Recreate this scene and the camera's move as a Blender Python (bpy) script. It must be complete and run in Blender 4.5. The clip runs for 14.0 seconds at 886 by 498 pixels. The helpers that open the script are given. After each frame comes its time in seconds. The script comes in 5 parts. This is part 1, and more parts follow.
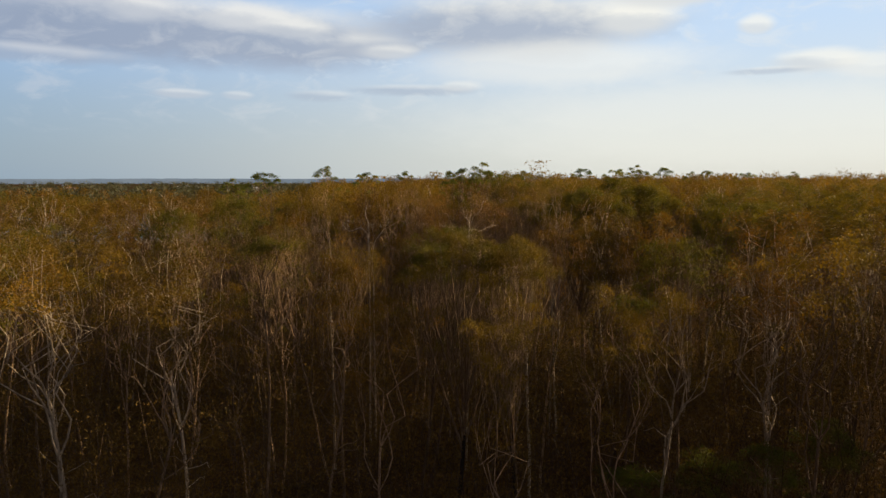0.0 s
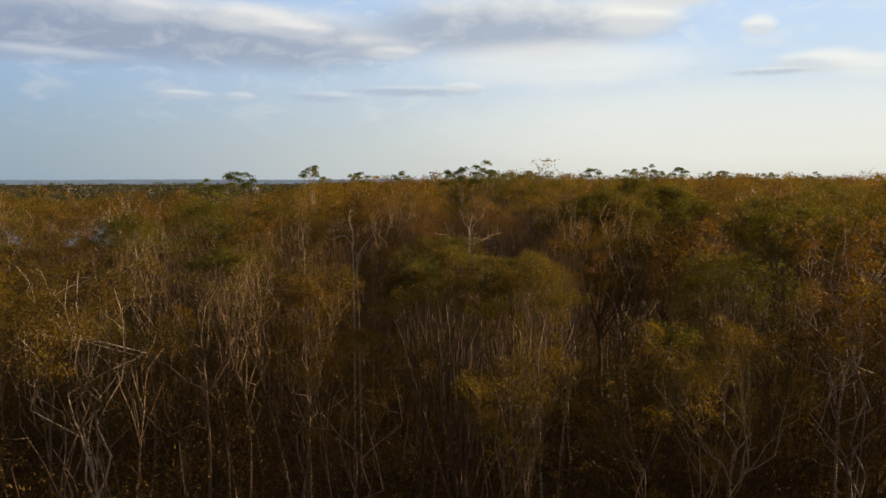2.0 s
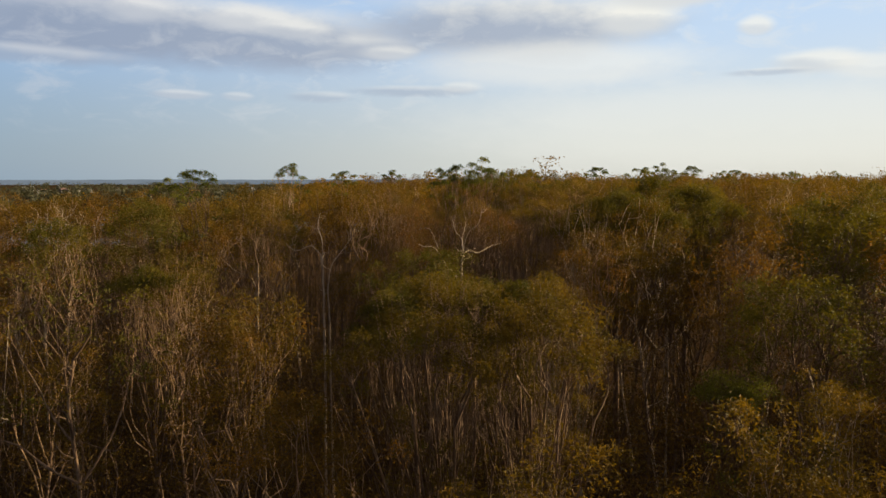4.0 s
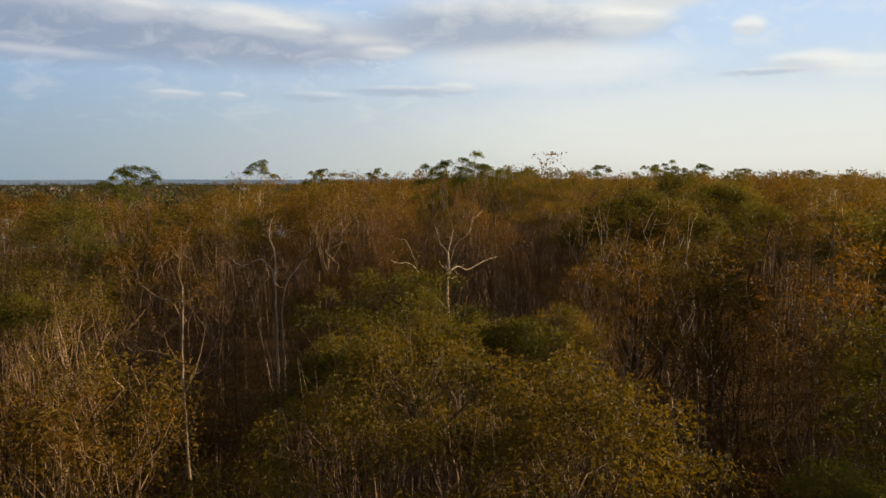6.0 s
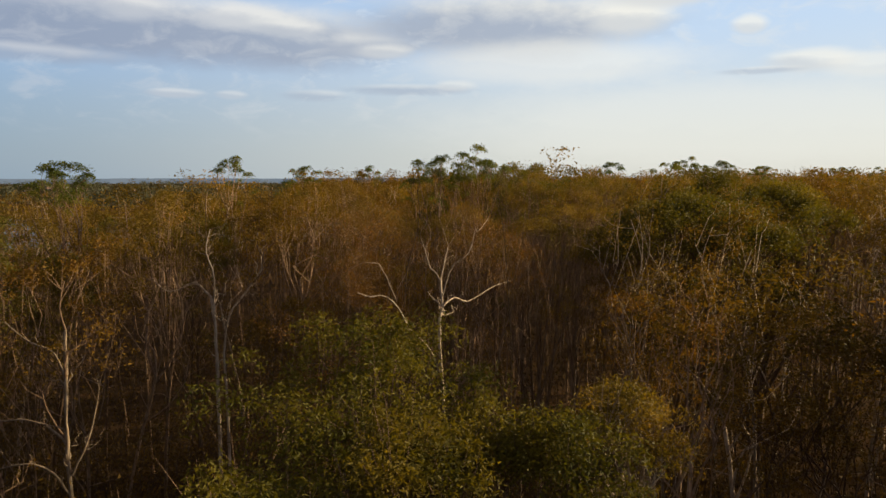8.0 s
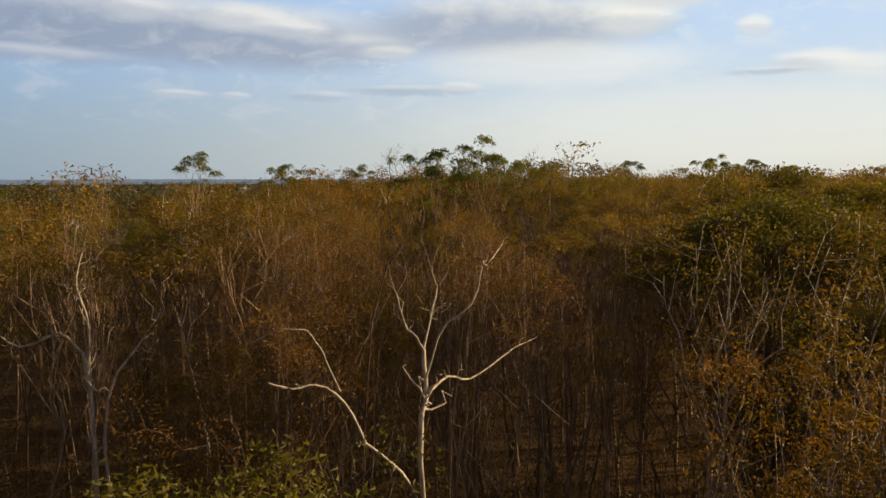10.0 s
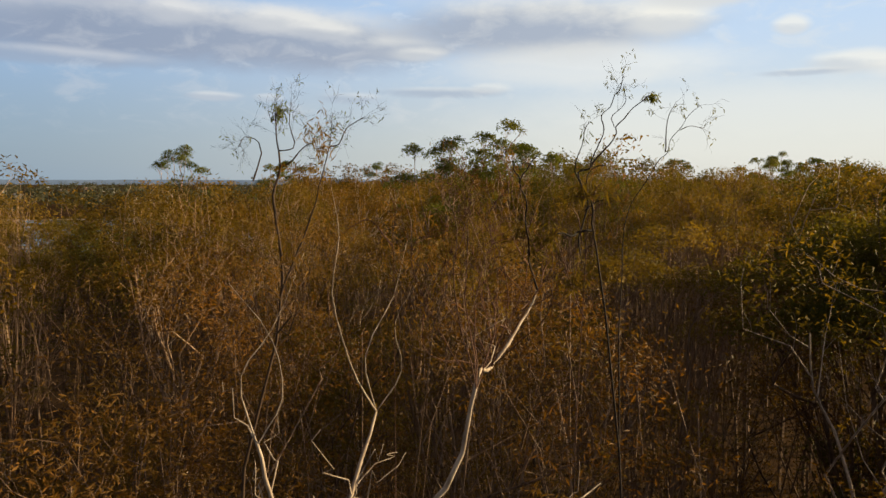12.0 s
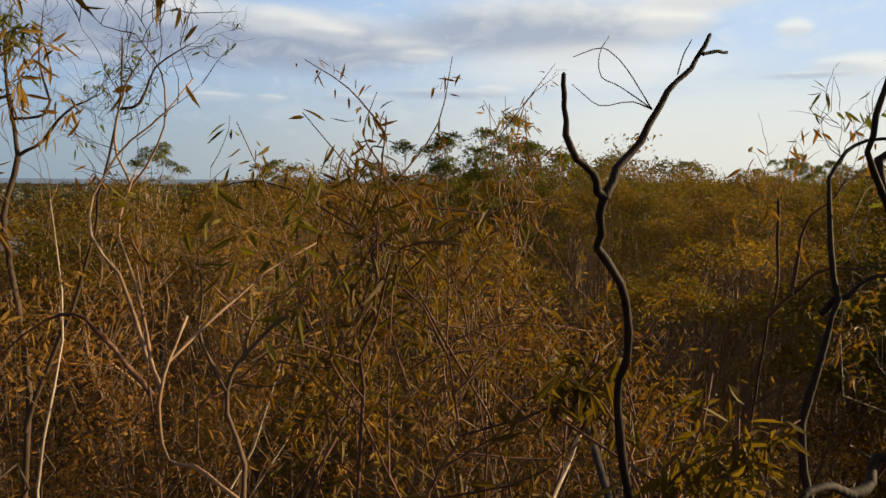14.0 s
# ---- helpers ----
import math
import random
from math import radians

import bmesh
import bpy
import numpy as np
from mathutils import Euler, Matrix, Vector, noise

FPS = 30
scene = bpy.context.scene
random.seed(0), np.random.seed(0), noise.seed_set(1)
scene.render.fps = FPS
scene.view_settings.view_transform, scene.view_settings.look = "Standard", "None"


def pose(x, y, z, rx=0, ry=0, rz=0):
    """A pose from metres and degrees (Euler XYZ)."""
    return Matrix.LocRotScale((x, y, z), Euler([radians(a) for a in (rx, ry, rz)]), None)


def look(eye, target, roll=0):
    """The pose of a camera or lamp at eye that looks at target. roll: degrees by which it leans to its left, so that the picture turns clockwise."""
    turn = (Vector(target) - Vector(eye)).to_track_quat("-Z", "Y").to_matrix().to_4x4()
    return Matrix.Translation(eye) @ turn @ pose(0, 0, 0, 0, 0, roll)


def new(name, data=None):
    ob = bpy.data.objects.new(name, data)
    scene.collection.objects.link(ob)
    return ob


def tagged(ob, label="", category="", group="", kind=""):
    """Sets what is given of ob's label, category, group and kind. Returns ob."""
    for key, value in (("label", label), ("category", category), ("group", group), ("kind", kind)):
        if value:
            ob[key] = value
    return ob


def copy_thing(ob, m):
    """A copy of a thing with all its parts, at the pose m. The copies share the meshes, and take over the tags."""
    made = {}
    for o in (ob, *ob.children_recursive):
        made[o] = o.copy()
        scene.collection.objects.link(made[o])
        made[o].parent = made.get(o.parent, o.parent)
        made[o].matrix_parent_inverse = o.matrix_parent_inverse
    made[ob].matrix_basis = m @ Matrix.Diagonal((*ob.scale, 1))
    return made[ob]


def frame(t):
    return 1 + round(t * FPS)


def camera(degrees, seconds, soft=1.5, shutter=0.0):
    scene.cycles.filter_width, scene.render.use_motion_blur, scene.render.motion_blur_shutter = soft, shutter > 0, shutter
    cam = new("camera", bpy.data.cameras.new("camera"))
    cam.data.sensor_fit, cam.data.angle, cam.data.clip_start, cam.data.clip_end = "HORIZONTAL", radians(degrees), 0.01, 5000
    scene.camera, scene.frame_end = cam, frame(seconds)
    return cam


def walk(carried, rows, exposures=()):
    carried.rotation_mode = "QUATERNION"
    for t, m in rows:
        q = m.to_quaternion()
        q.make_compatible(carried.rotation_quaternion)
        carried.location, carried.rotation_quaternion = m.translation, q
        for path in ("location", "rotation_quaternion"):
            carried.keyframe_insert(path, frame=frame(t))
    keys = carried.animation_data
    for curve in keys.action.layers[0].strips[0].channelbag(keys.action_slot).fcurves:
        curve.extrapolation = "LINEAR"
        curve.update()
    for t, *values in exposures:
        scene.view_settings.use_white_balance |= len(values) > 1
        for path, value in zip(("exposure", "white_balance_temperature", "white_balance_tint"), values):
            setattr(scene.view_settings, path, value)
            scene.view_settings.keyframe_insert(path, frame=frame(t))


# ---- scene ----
U = 1.5     # one unit of the plan below, in metres
cam = camera(63.6, 14.0, soft=1.5)
METRES, EYE, TILT, LEAN, TURN = 46.0 * U, 18.0 * U, -5.6, 0.0, 0.0
ROWS = [
    (0.0, 0.0, 0.0, 0.0, 0.0, 0.0, -0.0),
    (0.5, 0.0019, 0.0377, 0.0037, 0.07, 0.02, -0.0),
    (1.0, 0.004, 0.0724, 0.0071, 0.13, 0.03, -0.02),
    (1.5, 0.0059, 0.1106, 0.0101, 0.17, 0.06, -0.03),
    (2.0, 0.0076, 0.146, 0.013, 0.18, 0.07, -0.02),
    (2.5, 0.0097, 0.1838, 0.0161, 0.08, 0.09, 0.01),
    (3.0, 0.0114, 0.22, 0.02, 0.03, 0.07, 0.0),
    (5.5, 0.0258, 0.4079, 0.0358, -0.28, 0.09, 0.03),
    (6.0, 0.0272, 0.4422, 0.0386, -0.44, 0.07, 0.05),
    (6.5, 0.0291, 0.4783, 0.0417, -0.42, 0.05, 0.04),
    (7.0, 0.0303, 0.5125, 0.0451, -0.42, 0.04, 0.04),
    (7.5, 0.0319, 0.5502, 0.0485, -0.42, 0.05, 0.05),
    (8.0, 0.0332, 0.5848, 0.0524, -0.44, -0.03, 0.09),
    (10.5, 0.043, 0.7714, 0.0686, 0.17, 0.06, -0.0),
    (11.0, 0.0463, 0.8029, 0.0707, 1.17, 0.08, -0.17),
    (11.5, 0.0493, 0.8375, 0.0735, 2.0, 0.13, -0.34),
    (12.0, 0.0515, 0.8704, 0.0757, 2.23, 0.16, -0.4),
    (12.4, 0.0530, 0.8998, 0.0789, 2.38, 0.16, -0.35),
    (12.6, 0.0534, 0.9096, 0.0801, 2.42, 0.18, -0.37),
    (13.0, 0.0537, 0.9181, 0.0809, 2.35, 0.27, -0.53),
    (13.5, 0.0541, 0.9276, 0.0817, 2.39, 0.29, -0.76),
    (14.0, 0.0541, 0.9276, 0.0817, 2.38, 0.26, -0.77),
]
walk(cam, [(t, pose(0, 0, EYE, TILT, LEAN, TURN) @ pose(METRES * x, METRES * y, METRES * z, 90 + pitch, roll, yaw)) for t, x, y, z, yaw, pitch, roll in ROWS], exposures=[(0.0, 1.27), (4.0, 1.23), (14.0, 1.22)])

SUN_AZ, SUN_EL = 76.0, 13.2     # the sun stands low, to the right of the flight

# ---- light ----
def sky_world():
    """Low evening sky: Nishita air, haze towards the horizon, and broken banks of stratocumulus."""
    w = bpy.data.worlds.new("evening_sky")
    w.use_nodes = True
    nt = w.node_tree
    nt.nodes.clear()
    N, L = nt.nodes, nt.links

    def math_node(op, a, b=None, c=None, clamp=False):
        n = N.new("ShaderNodeMath")
        n.operation, n.use_clamp = op, clamp
        for i, v in enumerate((a, b, c)):
            if v is None:
                continue
            if isinstance(v, (int, float)):
                n.inputs[i].default_value = v
            else:
                L.new(v, n.inputs[i])
        return n.outputs[0]

    def smooth(v, lo, hi):
        n = N.new("ShaderNodeMapRange")
        n.interpolation_type = "SMOOTHSTEP"
        L.new(v, n.inputs[0])
        n.inputs[1].default_value, n.inputs[2].default_value = lo, hi
        return n.outputs[0]

    def mix(f, a, b):
        n = N.new("ShaderNodeMix")
        n.data_type = "RGBA"
        for sock, v in ((n.inputs[0], f), (n.inputs[6], a), (n.inputs[7], b)):
            if isinstance(v, (int, float)):
                sock.default_value = v
            elif isinstance(v, tuple):
                sock.default_value = (*v, 1)
            else:
                L.new(v, sock)
        return n.outputs[2]

    sky = N.new("ShaderNodeTexSky")
    sky.sky_type, sky.sun_disc = "NISHITA", False
    sky.sun_elevation, sky.sun_rotation = radians(SUN_EL), radians(SUN_AZ)
    sky.air_density, sky.dust_density, sky.ozone_density = 1.0, 1.2, 1.6
    co = N.new("ShaderNodeTexCoord").outputs["Generated"]
    sep = N.new("ShaderNodeSeparateXYZ")
    L.new(co, sep.inputs[0])
    x, y, z = sep.outputs
    az = math_node("MULTIPLY", math_node("ARCTAN2", x, y), 57.2958)     # degrees, right positive
    el = math_node("MULTIPLY", math_node("ARCSINE", z), 57.2958)
    comb = N.new("ShaderNodeCombineXYZ")
    L.new(az, comb.inputs[0])
    L.new(math_node("MULTIPLY", el, 2.2), comb.inputs[1])

    def fbm(scale, detail, rough, dist=0.0):
        n = N.new("ShaderNodeTexNoise")
        n.inputs["Scale"].default_value, n.inputs["Detail"].default_value = scale, detail
        n.inputs["Roughness"].default_value, n.inputs["Distortion"].default_value = rough, dist
        L.new(comb.outputs[0], n.inputs["Vector"])
        return n.outputs["Fac"]

    big, fine = fbm(0.16, 5, 0.55, 0.3), fbm(0.55, 5, 0.6)
    ragged = math_node("ADD", math_node("MULTIPLY", math_node("SUBTRACT", big, 0.5), 1.3), math_node("MULTIPLY", math_node("SUBTRACT", fine, 0.5), 0.8))
    # clear air: bluer above, pale haze low down, warmer and brighter towards the sun
    to_sun = smooth(az, -43, 17)
    bg = N.new("ShaderNodeBackground")
    air = N.new("ShaderNodeVectorMath")
    air.operation = "SCALE"
    L.new(sky.outputs[0], air.inputs[0])
    air.inputs["Scale"].default_value = SKY_GAIN
    low = mix(to_sun, HAZE_LEFT, HAZE_RIGHT)
    up = mix(to_sun, HIGH_LEFT, HIGH_RIGHT)
    haze = mix(smooth(el, 1.0, 13.0), low, up)
    clear = mix(0.8, air.outputs[0], haze)
    # cloud banks: azimuth, elevation, half width, half height, thickness, whiteness
    veil, grey, white = None, None, None
    for a, e, ra, re, dens, pale in CLOUDS:
        u = math_node("DIVIDE", math_node("SUBTRACT", az, a), ra)
        v = math_node("DIVIDE", math_node("SUBTRACT", el, e), re)
        d = math_node("SQRT", math_node("ADD", math_node("MULTIPLY", u, u), math_node("MULTIPLY", v, v)))
        d = math_node("ADD", d, math_node("MULTIPLY", ragged, -0.42))
        m = math_node("MULTIPLY", math_node("SUBTRACT", 1.0, smooth(d, 0.55, 1.5)), dens)
        lit = math_node("ADD", math_node("MULTIPLY", v, 0.5), math_node("ADD", math_node("MULTIPLY", u, 0.12), math_node("MULTIPLY", ragged, 0.42)))
        lit = math_node("ADD", smooth(lit, -0.15, 0.6), pale, clamp=True)
        if veil is None:
            veil, white = m, math_node("MULTIPLY", m, lit)
        else:
            keep = math_node("SUBTRACT", 1.0, m)
            veil = math_node("ADD", m, math_node("MULTIPLY", veil, keep))
            white = math_node("ADD", math_node("MULTIPLY", m, lit), math_node("MULTIPLY", white, keep))
    wisps = math_node("MULTIPLY", smooth(fbm(0.30, 6, 0.6, 0.6), 0.46, 0.72), math_node("MULTIPLY", smooth(el, 2.0, 6.0), 0.34))
    white = math_node("MAXIMUM", white, math_node("MULTIPLY", wisps, 0.8))
    veil = math_node("MAXIMUM", veil, wisps)
    # the rest of the heaven, outside the view: scattered cloud of the same kind
    rest = math_node("MULTIPLY", smooth(el, 17, 24), smooth(big, 0.5, 0.66))
    rest = math_node("MULTIPLY", rest, 0.7)
    veil = math_node("MAXIMUM", veil, rest)
    white = math_node("MAXIMUM", white, math_node("MULTIPLY", rest, 0.5))
    share = math_node("DIVIDE", white, math_node("MAXIMUM", veil, 0.001), clamp=True)
    cloud = mix(share, mix(to_sun, GREY_LEFT, GREY_RIGHT), mix(to_sun, WHITE_LEFT, WHITE_RIGHT))
    col = mix(veil, clear, cloud)
    # overhead and behind, out of view, the sky is dimmed to the grey DEEP to set the fill light
    col = mix(smooth(el, 14, 34), col, mix(0.12, DEEP, air.outputs[0]))
    # away from the sun, beyond the left of the flight, the unseen sky is dimmed too, to cut fill light
    col = mix(smooth(math_node("MULTIPLY", az, -1.0), 38, 85), col, mix(0.12, DEEP, air.outputs[0]))
    L.new(col, bg.inputs["Color"])
    bg.inputs["Strength"].default_value = SKY_STRENGTH
    out = N.new("ShaderNodeOutputWorld")
    L.new(bg.outputs[0], out.inputs[0])
    scene.world = w


SKY_STRENGTH, SKY_GAIN = 0.435, 0.08
HAZE_LEFT, HAZE_RIGHT = (0.295, 0.41, 0.53), (0.79, 0.81, 0.76)
HIGH_LEFT, HIGH_RIGHT = (0.35, 0.54, 0.84), (0.62, 0.79, 1.02)
GREY_LEFT, GREY_RIGHT = (0.275, 0.34, 0.465), (0.42, 0.475, 0.565)
WHITE_LEFT, WHITE_RIGHT = (0.68, 0.70, 0.74), (0.90, 0.89, 0.82)
DEEP = (0.225, 0.204, 0.208)
CLOUDS = (
    (-35.0, 10.6, 8.0, 2.1, 0.9, -0.05), (-24.0, 10.9, 9.5, 2.4, 0.97, -0.12), (-13.0, 10.5, 9.5, 2.1, 0.97, -0.12), (-5.5, 10.2, 3.5, 0.8, 0.85, 0.15), (5.5, 11.7, 10.5, 2.3, 0.97, -0.12), (14.5, 11.9, 3.0, 1.2, 0.9, 0.55),
    (17.0, 13.4, 3.6, 0.8, 0.85, 0.6), (-31.0, 8.5, 7.0, 0.6, 0.5, 0.15), (23.2, 10.9, 1.1, 0.65, 0.75, 0.6),
    (27.2, 8.2, 2.6, 0.75, 0.75, 0.5), (24.0, 7.7, 2.4, 0.25, 0.55, -0.1), (31.0, 7.7, 2.6, 0.8, 0.6, 0.8), (-2.0, 6.9, 4.2, 0.4, 0.55, -0.1), (1.4, 7.2, 1.4, 0.4, 0.5, 0.5), (-9.6, 6.4, 2.2, 0.4, 0.45, 0.1), (-19.9, 6.3, 1.9, 0.35, 0.6, 0.5), (-15.8, 6.3, 1.0, 0.3, 0.45, 0.5),
    (9.0, 8.9, 9.5, 1.6, 0.6, 0.9), (22.0, 4.0, 20.0, 3.0, 0.4, 0.95), (-29.0, 12.9, 3.6, 0.9, 0.7, 0.4),
    (-22.4, 12.1, 2.2, 0.9, 0.85, 0.5), (-15.0, 12.0, 3.2, 0.95, 0.9, 0.6), (-11.5, 11.3, 2.6, 0.6, 0.8, 0.4), (-4.2, 9.8, 2.0, 0.5, 0.6, 0.6),
)
sky_world()
sun = new("sun", bpy.data.lights.new("sun", "SUN"))
sun.data.energy, sun.data.angle, sun.data.color = 4.4, radians(0.6), (1.0, 0.77, 0.43)
sun.matrix_basis = look((0, 0, 0), (-math.sin(radians(SUN_AZ)) * math.cos(radians(SUN_EL)), -math.cos(radians(SUN_AZ)) * math.cos(radians(SUN_EL)), -math.sin(radians(SUN_EL))))
sun.location = (60, 20, 60)


# ---- materials ----
def material(name):
    m = bpy.data.materials.new(name)
    m.use_nodes = True
    nt = m.node_tree
    return m, nt, nt.nodes["Principled BSDF"], nt.nodes["Material Output"]


def ramp(nt, fac, stops):
    n = nt.nodes.new("ShaderNodeValToRGB")
    cr = n.color_ramp
    while len(cr.elements) < len(stops):
        cr.elements.new(0.5)
    for e, (p, c) in zip(cr.elements, stops):
        e.position, e.color = p, (*c, 1)
    nt.links.new(fac, n.inputs[0])
    return n.outputs[0]


def noise_tex(nt, scale, detail=4, rough=0.55, stretch=None, dist=0.0):
    co = nt.nodes.new("ShaderNodeTexCoord").outputs["Object"]
    if stretch:
        mp = nt.nodes.new("ShaderNodeMapping")
        mp.inputs["Scale"].default_value = stretch
        nt.links.new(co, mp.inputs[0])
        co = mp.outputs[0]
    n = nt.nodes.new("ShaderNodeTexNoise")
    n.inputs["Scale"].default_value, n.inputs["Detail"].default_value = scale, detail
    n.inputs["Roughness"].default_value, n.inputs["Distortion"].default_value = rough, dist
    nt.links.new(co, n.inputs["Vector"])
    return n.outputs["Fac"]


def mixer(nt, f, a, b, mode="MIX"):
    n = nt.nodes.new("ShaderNodeMix")
    n.data_type, n.blend_type = "RGBA", mode
    for sock, v in ((n.inputs[0], f), (n.inputs[6], a), (n.inputs[7], b)):
        if isinstance(v, (int, float)):
            sock.default_value = v
        elif isinstance(v, tuple):
            sock.default_value = (*v, 1)
        else:
            nt.links.new(v, sock)
    return n.outputs[2]


def leaf_material(name, tints, glow=0.4, gloss=0.66):
    """Tough evergreen leaves: tint by tree and by leaf, some light through the blade, a waxy sheen."""
    m, nt, bsdf, out = material(name)
    per_tree = nt.nodes.new("ShaderNodeObjectInfo").outputs["Random"]
    per_leaf = nt.nodes.new("ShaderNodeNewGeometry").outputs["Random Per Island"]
    base = ramp(nt, per_tree, [(i / (len(tints) - 1), c) for i, c in enumerate(tints)])
    patch = ramp(nt, noise_tex(nt, 0.45, 3), [(0.35, (0.50, 0.55, 0.45)), (0.65, (1.45, 1.25, 1.1))])
    base = mixer(nt, 1.0, base, patch, "MULTIPLY")
    leafy = ramp(nt, per_leaf, [(0.0, (0.80, 0.80, 0.76)), (0.55, (1, 1, 1)), (1.0, (1.16, 1.13, 1.0))])
    col = mixer(nt, 1.0, base, leafy, "MULTIPLY")
    nt.links.new(col, bsdf.inputs["Base Color"])
    bsdf.inputs["Roughness"].default_value, bsdf.inputs["Specular IOR Level"].default_value = gloss, 0.14
    tr = nt.nodes.new("ShaderNodeBsdfTranslucent")
    nt.links.new(mixer(nt, 1.0, col, (1.35, 1.25, 0.55), "MULTIPLY"), tr.inputs["Color"])
    mx = nt.nodes.new("ShaderNodeMixShader")
    mx.inputs[0].default_value = glow
    nt.links.new(bsdf.outputs[0], mx.inputs[1])
    nt.links.new(tr.outputs[0], mx.inputs[2])
    nt.links.new(mx.outputs[0], out.inputs[0])
    return m


def bark_material(name, dark, mid, pale, bump=0.4):
    """Gum bark: smooth pale skin with peeling darker strips."""
    m, nt, bsdf, out = material(name)
    strips = noise_tex(nt, 3.0, 5, 0.6, (2.2, 2.2, 0.5), 0.6)
    fine = noise_tex(nt, 22.0, 4, 0.6, (1, 1, 0.25))
    col = ramp(nt, strips, [(0.33, dark), (0.5, mid), (0.68, pale)])
    col = mixer(nt, 0.35, col, ramp(nt, fine, [(0.3, dark), (0.7, pale)]), "MIX")
    each = nt.nodes.new("ShaderNodeObjectInfo").outputs["Random"]
    col = mixer(nt, 1.0, col, ramp(nt, each, [(0.0, (0.62, 0.60, 0.58)), (0.5, (1, 1, 1)), (1.0, (1.3, 1.26, 1.2))]), "MULTIPLY")
    nt.links.new(col, bsdf.inputs["Base Color"])
    bsdf.inputs["Roughness"].default_value, bsdf.inputs["Specular IOR Level"].default_value = 0.8, 0.2
    b = nt.nodes.new("ShaderNodeBump")
    b.inputs["Strength"].default_value, b.inputs["Distance"].default_value = bump, 0.02
    nt.links.new(fine, b.inputs["Height"])
    nt.links.new(b.outputs[0], bsdf.inputs["Normal"])
    return m


LEAF = leaf_material("leaf_olive_rust", [(0.073, 0.053, 0.009), (0.162, 0.100, 0.012), (0.084, 0.071, 0.011), (0.144, 0.078, 0.011), (0.116, 0.088, 0.012), (0.166, 0.114, 0.014), (0.107, 0.057, 0.009), (0.135, 0.089, 0.012)])
LEAF_GREEN = leaf_material("leaf_green", [(0.076, 0.074, 0.011), (0.102, 0.094, 0.013), (0.112, 0.088, 0.012)])
LEAF_OLIVE = leaf_material("leaf_olive", [(0.096, 0.076, 0.010), (0.112, 0.080, 0.011), (0.084, 0.070, 0.010)], 0.42)
LEAF_DOME = leaf_material("leaf_deep_green", [(0.074, 0.098, 0.018), (0.100, 0.116, 0.020)], 0.42)
LEAF_GOLD = leaf_material("leaf_gold", [(0.150, 0.102, 0.018), (0.135, 0.104, 0.019)], 0.42)
LEAF_RUST = leaf_material("leaf_rusty_gold", [(0.112, 0.058, 0.013), (0.138, 0.073, 0.015), (0.148, 0.090, 0.018), (0.105, 0.070, 0.015)], 0.38, 0.55)
# far foliage: distance haze is painted into this leaf colour
LEAF_HAZED = leaf_material("leaf_far_hazed", [(0.050, 0.058, 0.046), (0.060, 0.064, 0.048)], 0.3)
LEAF_SHRUB = leaf_material("leaf_shrub", [(0.084, 0.052, 0.012), (0.098, 0.064, 0.014)], 0.25)
BARK_GREY = bark_material("bark_grey_brown", (0.036, 0.020, 0.012), (0.088, 0.053, 0.033), (0.19, 0.125, 0.082))
BARK_PALE = bark_material("bark_pale_gum", (0.11, 0.072, 0.048), (0.29, 0.22, 0.16), (0.50, 0.41, 0.32))
BARK_TAN = bark_material("bark_tan", (0.060, 0.034, 0.020), (0.172, 0.107, 0.066), (0.36, 0.25, 0.17))
BARK_STEM = bark_material("bark_dull_brown", (0.014, 0.009, 0.006), (0.034, 0.021, 0.014), (0.075, 0.048, 0.032))
BARK_DARK = bark_material("bark_charred", (0.006, 0.004, 0.0035), (0.013, 0.008, 0.0065), (0.028, 0.017, 0.013))


